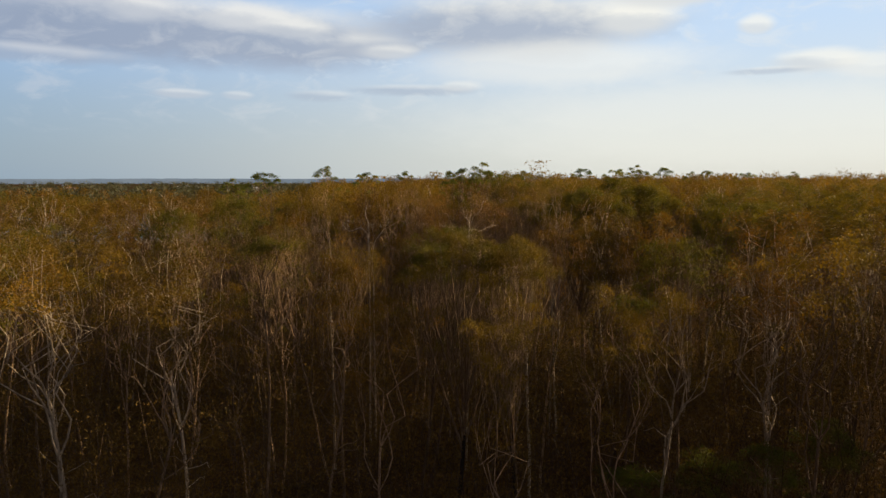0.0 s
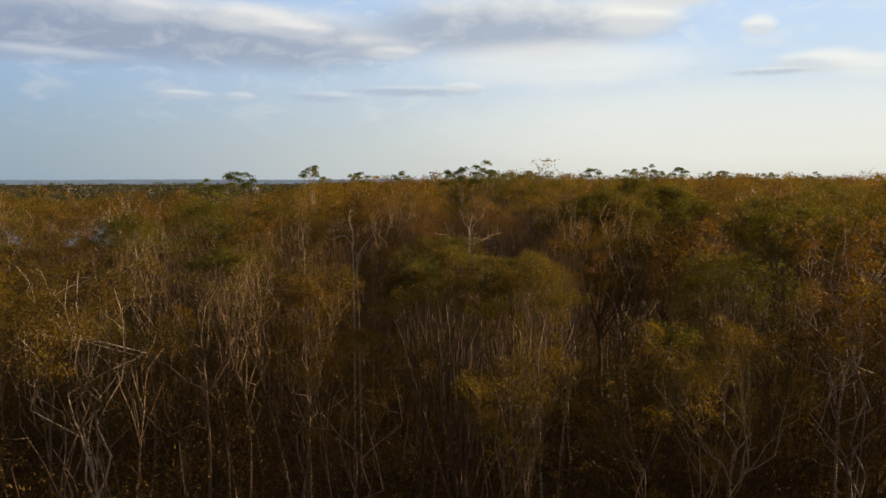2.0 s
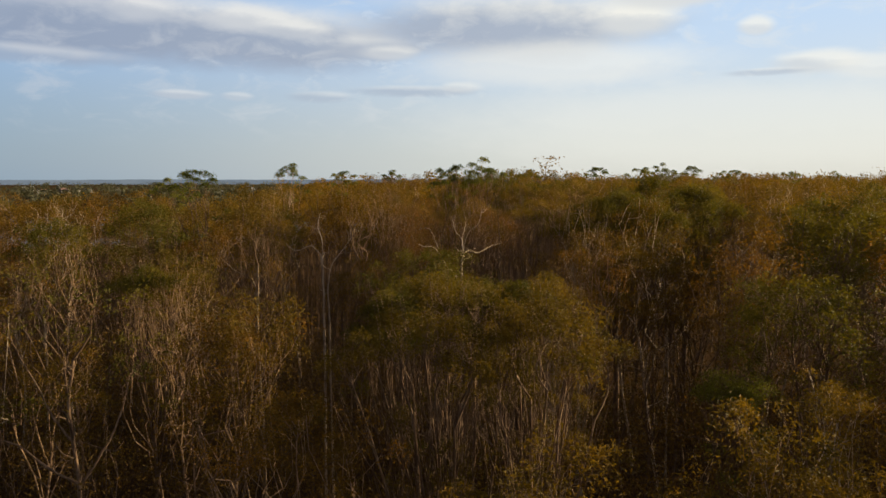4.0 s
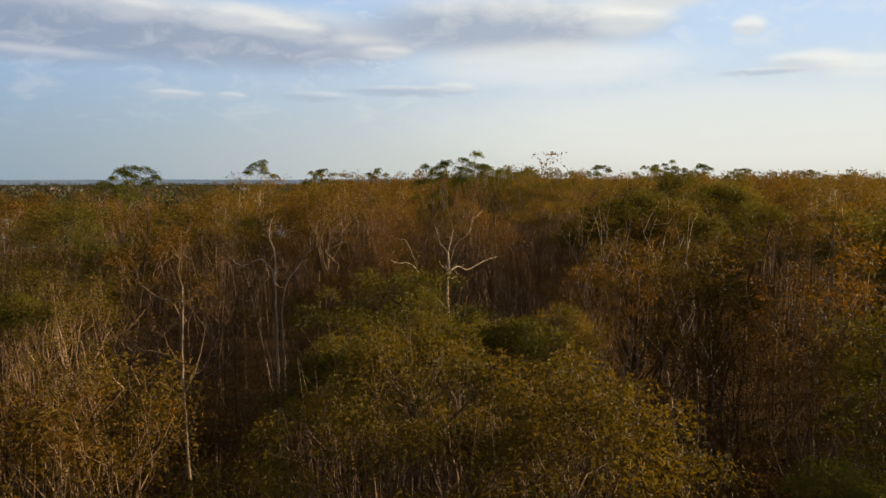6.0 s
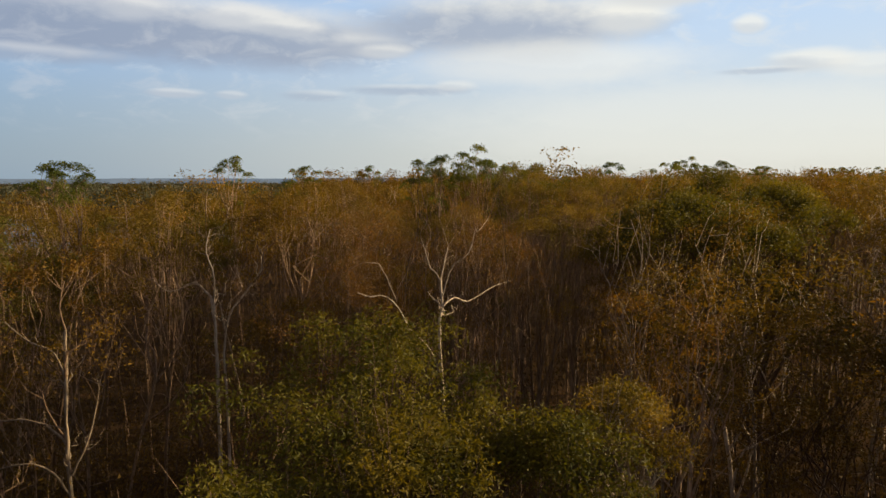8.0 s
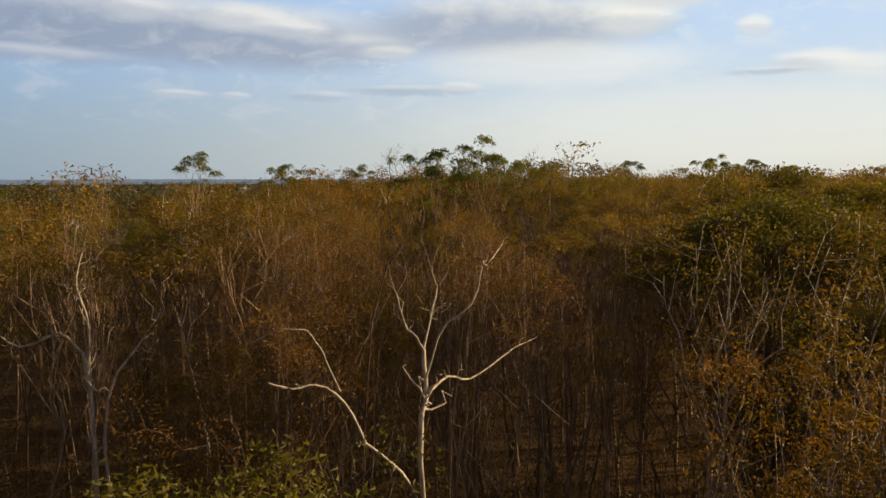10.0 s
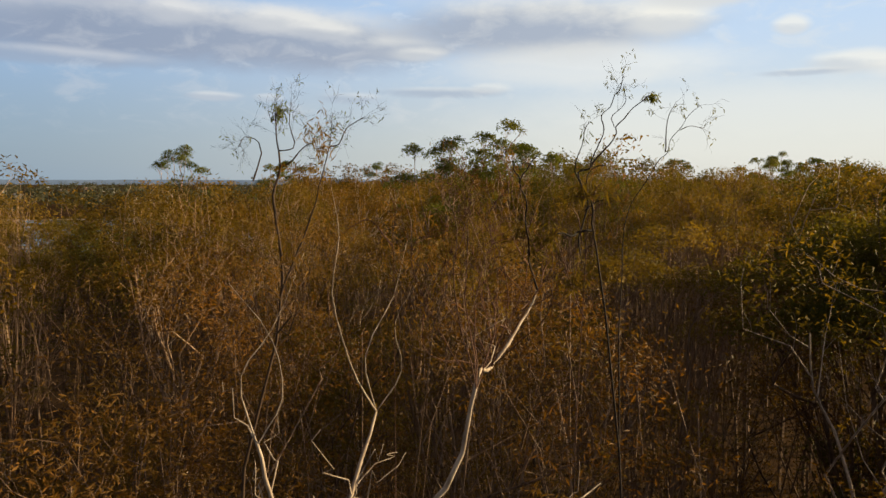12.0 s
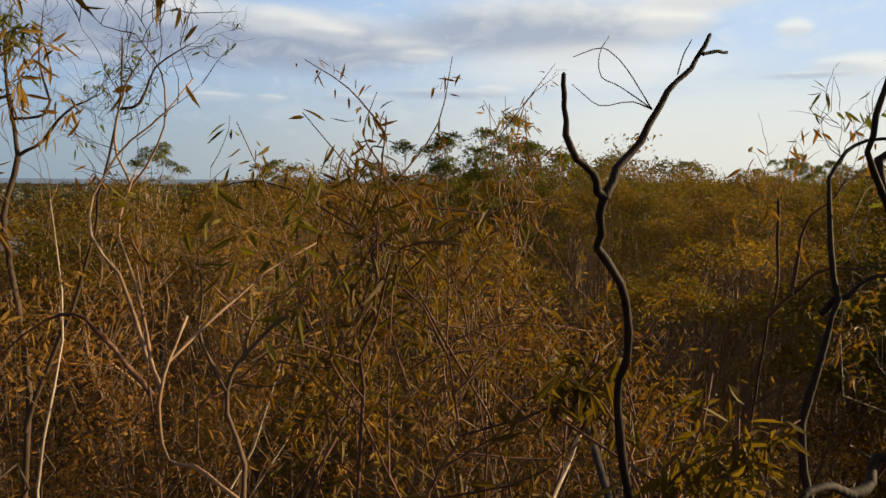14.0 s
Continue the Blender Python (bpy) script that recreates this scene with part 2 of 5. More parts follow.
# ---- mesh building ----
class Soup:
    """Collects tubes and leaves, then becomes one mesh."""

    def __init__(self):
        self.v, self.q, self.t, self.n = [], [], [], 0
        self.turn, self.hub = [], None

    def add(self, verts, quads=None, tris=None, turn=None):
        if quads is not None and len(quads):
            self.q.append(np.asarray(quads, np.int64) + self.n)
        if tris is not None and len(tris):
            self.t.append(np.asarray(tris, np.int64) + self.n)
        self.v.append(np.asarray(verts, float))
        self.turn.append(np.zeros((len(verts), 3)) if turn is None else turn)
        self.n += len(verts)

    def tube(self, pts, radii, sides=5):
        pts = np.asarray(pts, float)
        radii = np.asarray(radii, float)
        k = len(pts)
        tan = np.gradient(pts, axis=0)
        tan /= np.linalg.norm(tan, axis=1, keepdims=True) + 1e-9
        ref = np.array((0.31, 0.95, 0.05)) if abs(tan[0, 1]) < 0.8 else np.array((0.95, 0.1, 0.3))
        a = np.cross(tan, ref)
        a /= np.linalg.norm(a, axis=1, keepdims=True) + 1e-9
        b = np.cross(tan, a)
        ang = np.arange(sides) * 2 * math.pi / sides
        ring = pts[:, None] + radii[:, None, None] * (np.cos(ang)[None, :, None] * a[:, None] + np.sin(ang)[None, :, None] * b[:, None])
        i = np.arange(k - 1)[:, None] * sides
        j = np.arange(sides)[None]
        jn = (j + 1) % sides
        quads = np.stack([i + j, i + jn, i + sides + jn, i + sides + j], -1).reshape(-1, 4)
        tip = np.vstack([ring.reshape(-1, 3), pts[-1] + tan[-1] * radii[-1]])
        cap = np.stack([(k - 1) * sides + j[0], (k - 1) * sides + jn[0], np.full(sides, k * sides)], -1)
        self.add(tip, quads, cap)

    def leaves(self, base, way, length, width, rng, fine=False, out=None):
        """Lance-shaped leaves: a bare blade each for far trees (fine None), a flat lance, or a curved and folded one when fine.
        out: the way each leaf faces, away from the heart of its bunch."""
        n = len(base)
        if n == 0:
            return
        way = way / (np.linalg.norm(way, axis=1, keepdims=True) + 1e-9)
        side = np.cross(way, rng.normal(size=(n, 3)))
        side /= np.linalg.norm(side, axis=1, keepdims=True) + 1e-9
        up = np.cross(side, way)
        turn = None
        if out is not None:
            face = -up if fine is None else up
            flip = np.where((face * out).sum(1, keepdims=True) < 0, -1.0, 1.0)
            side, up, face = side * flip, up * flip, face * flip
            turn = out * 0.8 + face * 0.45
            turn = np.repeat(turn / (np.linalg.norm(turn, axis=1, keepdims=True) + 1e-9), 3 if fine is None else 8 if fine else 4, axis=0)
        ln = length * rng.uniform(0.6, 1.3, (n, 1))
        wd = width * rng.uniform(0.7, 1.25, (n, 1))
        if fine is None:
            v = np.stack([base + side * wd * 0.5, base - side * wd * 0.5, base + way * ln], 1)
            self.add(v.reshape(-1, 3), None, np.arange(n * 3).reshape(n, 3), turn)
        elif not fine:
            v = np.stack([base, base + way * ln * 0.45 + side * wd * 0.5, base + way * ln + up * ln * 0.08, base + way * ln * 0.45 - side * wd * 0.5], 1)
            q = np.arange(n)[:, None] * 4 + np.arange(4)[None]
            self.add(v.reshape(-1, 3), q, None, turn)
        else:
            curl = up * ln * rng.uniform(-0.3, 0.3, (n, 1))
            l1, l2 = base + way * ln * 0.3 + curl * 0.25, base + way * ln * 0.66 + curl * 0.6
            fold = up * wd * 0.22
            v = np.stack([base, l1 + side * wd * 0.5 + fold, l1, l1 - side * wd * 0.5 + fold, l2 + side * wd * 0.4 + fold, l2, l2 - side * wd * 0.4 + fold, base + way * ln + curl * 1.3], 1)
            o = np.arange(n)[:, None] * 8
            q = np.concatenate([o + np.array(f)[None] for f in ((1, 4, 5, 2), (2, 5, 6, 3))])
            t = np.concatenate([o + np.array(f)[None] for f in ((0, 1, 2), (0, 2, 3), (4, 7, 5), (5, 7, 6))])
            self.add(v.reshape(-1, 3), q, t, turn)

    def mesh(self, name, mat, smooth=False):
        v = (np.concatenate(self.v) if self.v else np.zeros((0, 3))) * U
        q = np.concatenate(self.q) if self.q else np.zeros((0, 4), np.int64)
        t = np.concatenate(self.t) if self.t else np.zeros((0, 3), np.int64)
        me = bpy.data.meshes.new(name)
        me.vertices.add(len(v))
        me.vertices.foreach_set("co", v.ravel())
        me.loops.add(q.size + t.size)
        me.loops.foreach_set("vertex_index", np.concatenate([q.ravel(), t.ravel()]))
        me.polygons.add(len(q) + len(t))
        me.polygons.foreach_set("loop_start", np.concatenate([np.arange(len(q)) * 4, q.size + np.arange(len(t)) * 3]))
        me.polygons.foreach_set("use_smooth", np.full(len(q) + len(t), smooth))
        me.update(calc_edges=True)
        turn = np.concatenate(self.turn) if self.turn else np.zeros((0, 3))
        if turn.any():
            me.attributes.new("custom_normal", "FLOAT_VECTOR", "POINT").data.foreach_set("vector", turn.ravel())
            me.update()
        me.materials.append(mat)
        return me


def part(name, mesh, parent, label=""):
    ob = new(name, mesh)
    ob.parent = parent
    return tagged(ob, label) if label else ob


def smooth_line(pts, step=0.34):
    """A soft curve through a few bends, evenly eased whatever their spacing."""
    p = np.array(pts, float)
    seg = np.maximum(np.linalg.norm(np.diff(p, axis=0), axis=1), 1e-6)
    tan = np.zeros_like(p)
    unit = np.diff(p, axis=0) / seg[:, None]
    tan[1:-1] = (unit[:-1] * seg[1:, None] + unit[1:] * seg[:-1, None]) / (seg[:-1] + seg[1:])[:, None]
    tan[0], tan[-1] = unit[0], unit[-1]
    out = []
    for i in range(len(p) - 1):
        for t in np.arange(0, 1, step):
            h = seg[i]
            out.append((2 * t ** 3 - 3 * t ** 2 + 1) * p[i] + (t ** 3 - 2 * t ** 2 + t) * h * tan[i] + (3 * t ** 2 - 2 * t ** 3) * p[i + 1] + (t ** 3 - t ** 2) * h * tan[i + 1])
    out.append(p[-1])
    return np.array(out)


def limb(rng, start, way, length, segs, wiggle, lift):
    """A crooked branch: points from start along way."""
    pts, p, d = [np.array(start, float)], np.array(start, float), np.array(way, float)
    d = d / np.linalg.norm(d)
    for _ in range(segs):
        d = d + rng.normal(size=3) * wiggle + np.array((0, 0, lift))
        d = d / np.linalg.norm(d)
        p = p + d * length / segs
        pts.append(p)
    return np.array(pts)


def along(pts, f):
    s = f * (len(pts) - 1)
    i = min(int(s), len(pts) - 2)
    return pts[i] + (pts[i + 1] - pts[i]) * (s - i), (pts[i + 1] - pts[i]) / (np.linalg.norm(pts[i + 1] - pts[i]) + 1e-9)


def outward(rng, way, angle):
    """A direction that leaves way by about that many degrees."""
    side = np.cross(way, rng.normal(size=3))
    side /= np.linalg.norm(side) + 1e-9
    a = radians(angle)
    return way * math.cos(a) + side * math.sin(a)


def foliage(crown, rng, pts, count, spread, length, width, droop, fine):
    """Leaves hung along the outer part of a twig."""
    f = rng.uniform(0.25, 1.0, count)
    s = f * (len(pts) - 1)
    i = np.minimum(s.astype(int), len(pts) - 2)
    base = pts[i] + (pts[i + 1] - pts[i]) * (s - i)[:, None] + rng.normal(size=(count, 3)) * spread
    way = rng.normal(size=(count, 3)) * 0.75 + np.array((0, 0, -droop))
    crown.leaves(base, way, length, width, rng, fine)


def twiggery(wood, crown, rng, pts, r, spec, level):
    """Branches on a limb, twigs on the branches, leaves on the twigs."""
    n = spec["counts"][level]
    length = spec["lengths"][level]
    last = level == len(spec["counts"]) - 1
    for k in range(n):
        f = 1.0 if k == 0 else rng.uniform(spec.get("from", 0.35), 1.0)
        p, d = along(pts, f)
        d = outward(rng, d, rng.uniform(8, 22) if k == 0 else rng.uniform(25, 52) * spec.get("open", 1.0))
        ln = length * rng.uniform(0.7, 1.25)
        rr = max(r * (1 - 0.55 * f) * rng.uniform(0.5, 0.75), 0.006 * spec.get("twig", 1.0))
        segs = spec["segs"][level]
        br = limb(rng, p, d, ln, segs, spec.get("wiggle", 0.16), spec.get("lift", 0.07))
        wood.tube(br, np.linspace(rr, rr * 0.45, segs + 1), 3 if last else 4)
        if last:
            if rng.random() < spec.get("leafy", 1.0):
                foliage(crown, rng, br, spec["leaves"], spec["spread"], spec["leaf"][0], spec["leaf"][1], spec.get("droop", 0.7), spec.get("fine", False))
        else:
            twiggery(wood, crown, rng, br, rr, spec, level + 1)


def clump(crown, rng, at, count, size, leaf, fine, flat=0.55):
    """A flat-bottomed bunch of leaves at the end of a branch."""
    p = np.clip(rng.normal(size=(count, 3)), -1.7, 1.7) * np.array((1.0, 1.0, flat)) * size
    p[:, 2] -= 0.35 * (p[:, 0] ** 2 + p[:, 1] ** 2) / size
    way = rng.normal(size=(count, 3)) * np.array((0.9, 0.9, 0.6)) + np.array((0, 0, -0.35))
    out = None
    if crown.hub is not None:
        out = p / (np.linalg.norm(p, axis=1, keepdims=True) + 1e-9) * 0.55
        far = at + p - crown.hub
        out = out + far / (np.linalg.norm(far, axis=1, keepdims=True) + 1e-9)
    crown.leaves(at + p, way, leaf[0], leaf[1], rng, fine, out)


def spray(wood, crown, rng, start, centre, size, r, spec):
    """One lobe of a crown: a branch that splits towards a small dome of leaf bunches."""
    start, centre = np.array(start, float), np.array(centre, float)
    way = centre - start
    bend = start + way * 0.55 + rng.normal(size=3) * 0.12 * np.linalg.norm(way)
    bend[2] -= 0.05 * np.linalg.norm(way)
    stem = smooth_line([start, bend, centre - np.array((0, 0, size * 0.7))], 0.5)
    wood.tube(stem, np.linspace(r, r * 0.45, len(stem)), spec.get("sides", 4))
    for k in range(spec["clumps"]):
        a, th = rng.uniform(0, math.tau), math.acos(rng.uniform(0.1, 1.0))
        e = centre + size * np.array((math.sin(th) * math.cos(a), math.sin(th) * math.sin(a), math.cos(th) * 0.6 - 0.15))
        p, _ = along(stem, rng.uniform(0.5, 1.0))
        m = (p + e) / 2 + rng.normal(size=3) * size * 0.14
        tw = np.array([p, m, e])
        wood.tube(tw, np.linspace(r * 0.38, max(r * 0.12, spec.get("thin", 0.004)), len(tw)), 3)
        clump(crown, rng, e, spec["leaves"], spec["bunch"], spec["leaf"], spec.get("fine", False), spec.get("flat", 0.55))


def broom(seed, height, fork, limbs, radius, dome, spec, girth=0.09, lobe=0.55, bole=None):
    """A gum whose limbs fan upwards from a fork and carry a domed, lobed crown."""
    rng = np.random.default_rng(seed)
    wood, crown = Soup(), Soup()
    crown.hub = np.array((0, 0, height * (0.45 + 0.55 * fork)))
    stem = limb(rng, (0, 0, -0.2), (rng.normal() * 0.04, rng.normal() * 0.04, 1), height * fork + 0.2, 8, 0.035, 0.05)
    (bole or wood).tube(stem, np.linspace(girth, girth * 0.62, 9) * (1 + 0.25 * np.exp(-np.arange(9) * 1.5)), 6)
    turn = rng.uniform(0, 6.28)
    for k in range(limbs):
        out = 0.0 if k == 0 else math.sqrt((k - 0.3) / limbs)
        az = turn + k * 2.4
        top = np.array((math.cos(az) * radius * out, math.sin(az) * radius * out, height - dome * out ** 2 - lobe * 0.6 + rng.normal() * 0.22))
        top[:2] += stem[-1][:2] * 0.7 + rng.normal(size=2) * 0.15
        p, _ = along(stem, 1.0 if k < 3 else rng.uniform(0.7, 1.0))
        r = girth * 0.42 * rng.uniform(0.7, 1.1)
        m1 = p + (top - p) * 0.33 + np.array((math.cos(az), math.sin(az), 0)) * 0.10 * radius * out + rng.normal(size=3) * 0.10
        low = top - np.array((0, 0, min(1.5, 0.35 * (top[2] - p[2])))) - np.array((math.cos(az), math.sin(az), 0)) * 0.18 * radius * out
        main = smooth_line([p, m1, low], 0.25)
        wood.tube(main, np.linspace(r, r * 0.5, len(main)), 5)
        spray(wood, crown, rng, low, top, lobe * rng.uniform(0.8, 1.25), r * 0.5, spec)
        for _ in range(spec.get("rods", 0)):
            q, _w = along(main, rng.uniform(0.2, 0.95))
            e = top + rng.normal(size=3) * np.array((0.55, 0.55, 0.35)) * lobe * 1.7
            e[2] = max(e[2], q[2] + 0.8)
            rod = smooth_line([q, q + (e - q) * 0.45 + np.array((math.cos(az), math.sin(az), 0)) * rng.uniform(0.0, 0.3) + rng.normal(size=3) * 0.12, e], 0.6)
            wood.tube(rod, np.linspace(r * rng.uniform(0.16, 0.3), 0.003, len(rod)), 3)
        for _ in range(spec.get("side", 1)):
            q, d = along(main, rng.uniform(0.25, 0.95))
            e = q + outward(rng, d, rng.uniform(25, 55)) * rng.uniform(0.8, 1.7) + np.array((0, 0, 0.3))
            spray(wood, crown, rng, q, e, lobe * rng.uniform(0.5, 0.85), r * 0.3, dict(spec, clumps=max(3, spec["clumps"] // 2), leaves=int(spec["leaves"] * 0.55)))
    return wood, crown


def crooked(rng, a, b, bend, n=4):
    """A wandering line from a to b that bulges downwards and outwards first."""
    a, b = np.array(a, float), np.array(b, float)
    span = np.linalg.norm(b - a)
    pts = [a]
    for i in range(1, n):
        f = i / n
        pts.append(a + (b - a) * f + rng.normal(size=3) * bend * span * math.sin(math.pi * f) + np.array((b[0] - a[0], b[1] - a[1], 0)) * 0.16 * math.sin(math.pi * f))
    return np.array(pts + [b])


def fan(seed, height, fork, limbs, radius, dome, spec, girth=0.07, lobe=0.8):
    """A gum with a bare stem whose crooked limbs fan out, split twice and carry thin, open bunches of leaves at their ends."""
    rng = np.random.default_rng(seed)
    wood, crown = Soup(), Soup()
    crown.hub = np.array((0, 0, height * (0.5 + 0.5 * fork)))
    stem = limb(rng, (0, 0, -0.2), (rng.normal() * 0.07, rng.normal() * 0.07, 1), height * fork + 0.2, 9, 0.05, 0.045)
    wood.tube(stem, np.linspace(girth, girth * 0.66, 10) * (1 + 0.25 * np.exp(-np.arange(10) * 1.5)), 6)
    turn = rng.uniform(0, 6.28)
    for k in range(limbs):
        out = math.sqrt((k + 0.35) / limbs)
        az = turn + k * 2.4 + rng.normal() * 0.25
        top = np.array((math.cos(az) * radius * out, math.sin(az) * radius * out, height - dome * out ** 2 * rng.uniform(0.7, 1.3) - rng.uniform(0.0, 0.5)))
        top[:2] += stem[-1][:2]
        p, _ = along(stem, 1.0 if k % 3 == 0 else rng.uniform(0.72, 1.0))
        r = girth * rng.uniform(0.32, 0.50)
        main = smooth_line(crooked(rng, p, top - np.array((0, 0, 0.3)), 0.075, 5), 0.5)
        wood.tube(main, np.linspace(r, r * 0.3, len(main)), 5)
        for b in range(spec["split"]):
            f = rng.uniform(0.3, 0.92) if b else 0.95
            q, d = along(main, f)
            if b % 3 == 2:
                e = q + outward(rng, d, rng.uniform(25, 60)) * rng.uniform(0.9, 1.9) + np.array((0, 0, 0.35))
            else:
                e = top + rng.normal(size=3) * np.array((1, 1, 0.4)) * lobe * 0.62
            e[2] = min(max(e[2], q[2] + 0.3), height)
            br = crooked(rng, q, e, 0.08, 3)
            rb = r * (1 - 0.7 * f) * rng.uniform(0.6, 0.9)
            wood.tube(br, np.linspace(rb, rb * 0.4, len(br)), 4)
            for c in range(spec["ends"]):
                g = rng.uniform(0.25, 1.0) if c else 1.0
                s, w = along(br, g)
                t = s + outward(rng, w, rng.uniform(20, 65)) * rng.uniform(0.25, 0.7) * lobe + np.array((0, 0, 0.12))
                t[2] = min(t[2], height)
                wood.tube(np.array([s, (s + t) / 2 + rng.normal(size=3) * 0.05, t]), np.array((0.45, 0.32, 0.15)) * max(rb, 0.006), 3)
                clump(crown, rng, t, int(spec["leaves"] * rng.uniform(0.5, 1.5) * (0.5 if b % 3 == 2 else 1.0)), spec["bunch"] * rng.uniform(0.75, 1.3), spec["leaf"], spec.get("fine"), spec.get("flat", 0.45))
    # short dead side branches on the bare stem
    for _ in range(3):
        q, d = along(stem, rng.uniform(0.45, 0.95))
        e = q + outward(rng, d, rng.uniform(45, 80)) * rng.uniform(0.6, 1.6)
        br = crooked(rng, q, e, 0.1, 4)
        wood.tube(br, np.linspace(girth * 0.28, girth * 0.06, len(br)), 4)
    return wood, crown


def settle(kind, wood, crown, bark, leaf, label, category="tree", group=""):
    """A tree as a thing of its own: an empty at its foot, trunk and crown under it."""
    root = tagged(new(kind), label, category, group)
    part("trunk", wood.mesh("trunk", bark, True), root)
    if crown.n:
        part("crown", crown.mesh("crown", leaf), root)
    return root


# ---- ground and distance ----
def ground_height(x, y):
    return 0.25 * math.sin(x * 0.11 + 1.3) * math.cos(y * 0.09) + 0.12 * math.sin(x * 0.37 + y * 0.23)


def make_ground():
    bm = bmesh.new()
    rings = [0, 4, 8, 12, 16, 20, 25, 30, 36, 42, 50, 60, 75, 90, 120, 170, 250, 400, 700, 1200, 2200, 3100]
    prev = None
    for r in rings:
        row = []
        for k in range(64):
            a = k * math.tau / 64
            x, y = r * math.cos(a), 45 + r * math.sin(a)
            row.append(bm.verts.new(Vector((x, y, ground_height(x, y) if r < 300 else 0.0)) * U))
            if r == 0:
                break
        if prev:
            for k in range(64):
                k2 = (k + 1) % 64
                if len(prev) == 1:
                    bm.faces.new((prev[0], row[k], row[k2]))
                else:
                    bm.faces.new((prev[k], row[k], row[k2], prev[k2]))
        prev = row
    me = bpy.data.meshes.new("ground")
    bm.to_mesh(me)
    bm.free()
    m, nt, bsdf, out = material("leaf_litter")
    a, b = noise_tex(nt, 0.12, 5), noise_tex(nt, 3.0, 6, 0.65)
    col = mixer(nt, 0.5, ramp(nt, a, [(0.3, (0.044, 0.027, 0.014)), (0.55, (0.070, 0.042, 0.022)), (0.75, (0.052, 0.042, 0.018))]), ramp(nt, b, [(0.3, (0.020, 0.013, 0.008)), (0.7, (0.065, 0.040, 0.023))]))
    nt.links.new(col, bsdf.inputs["Base Color"])
    bsdf.inputs["Roughness"].default_value, bsdf.inputs["Specular IOR Level"].default_value = 1.0, 0.0
    bp = nt.nodes.new("ShaderNodeBump")
    bp.inputs["Distance"].default_value = 0.1
    nt.links.new(b, bp.inputs["Height"])
    nt.links.new(bp.outputs[0], bsdf.inputs["Normal"])
    me.materials.append(m)
    return tagged(new("ground", me), "dark forest floor of leaf litter and low grass", "ground", kind="structure")


make_ground()


# ---- the forest: prototypes ----
MID = dict(split=4, ends=3, leaves=76, bunch=0.25, leaf=(0.112, 0.041), fine=None)
NEAR = dict(split=5, ends=4, leaves=82, bunch=0.22, leaf=(0.092, 0.030), fine=None)
OPEN_LOBES = dict(clumps=8, rods=3, leaves=78, bunch=0.22, leaf=(0.10, 0.034), side=2, fine=None)
DENSE = dict(clumps=10, rods=9, leaves=115, bunch=0.17, leaf=(0.080, 0.026), side=1, fine=None, flat=0.5)
FINE = dict(counts=(6, 5), segs=(6, 4), lengths=(1.7, 0.8), leaves=24, spread=0.07, leaf=(0.135, 0.021), droop=0.8, fine=True, twig=0.7, wiggle=0.17, lift=0.08)
SLENDER, BROAD, BARE = "slender gum tree with open rusty olive crown", "broad gum tree with domed olive green crown", "half bare gum tree with pale peeling limbs"


def prototypes(spec, seed):
    kinds = []
    for k in range(8):
        h = 15.4
        w, c = fan(seed + k, h, 0.46 + 0.045 * (k % 4), 5 + k % 3, 1.4 + 0.2 * (k % 4), 1.8 + 0.5 * (k % 3), spec, 0.062 + 0.008 * (k % 4), 0.75 + 0.1 * (k % 3))
        kinds.append(("gum_tree", h, w, c, (BARK_TAN, BARK_GREY, BARK_TAN, BARK_PALE)[k % 4], LEAF, SLENDER, 1.0))
    for k in range(3):
        thick = dict(spec, leaves=int(spec["leaves"] * 1.5), flat=0.45)
        w, c = fan(seed + 40 + k, 15.4, 0.58, 9, 1.9 + 0.25 * k, 1.5, thick, 0.085, 0.8)
        kinds.append(("broad_gum_tree", 15.4, w, c, BARK_GREY, LEAF_GREEN, BROAD, 0.8))
    for k in range(2):
        thin = dict(spec, leaves=max(3, spec["leaves"] // 6))
        w, c = fan(seed + 50 + k, 15.0, 0.52, 6, 1.6, 2.4, thin, 0.07, 0.9)
        kinds.append(("bare_gum_tree", 15.0, w, c, BARK_TAN, LEAF, BARE, 0.3))
    return kinds


class Grove:
    """Plants prototypes: the first use of one becomes the thing, the others its copies."""

    def __init__(self, kinds):
        self.kinds, self.roots = kinds, [None] * len(kinds)
        w = np.array([k[7] for k in kinds])
        self.weights = w / w.sum()

    def plant(self, k, x, y, top, turn):
        kind, h, w, c, bark, leaf, label, _ = self.kinds[k]
        m = Matrix.Translation(Vector((x, y, ground_height(x, y))) * U) @ Matrix.Rotation(turn, 4, "Z") @ Matrix.Scale(top / h, 4)
        if self.roots[k] is None:
            self.roots[k] = settle(kind, w, c, bark, leaf, label, "tree", kind + "s of the forest")
            self.roots[k].matrix_basis = m
        else:
            copy_thing(self.roots[k], Matrix.Identity(4)).matrix_basis = m


def path_x(y):
    return 0.054 * y


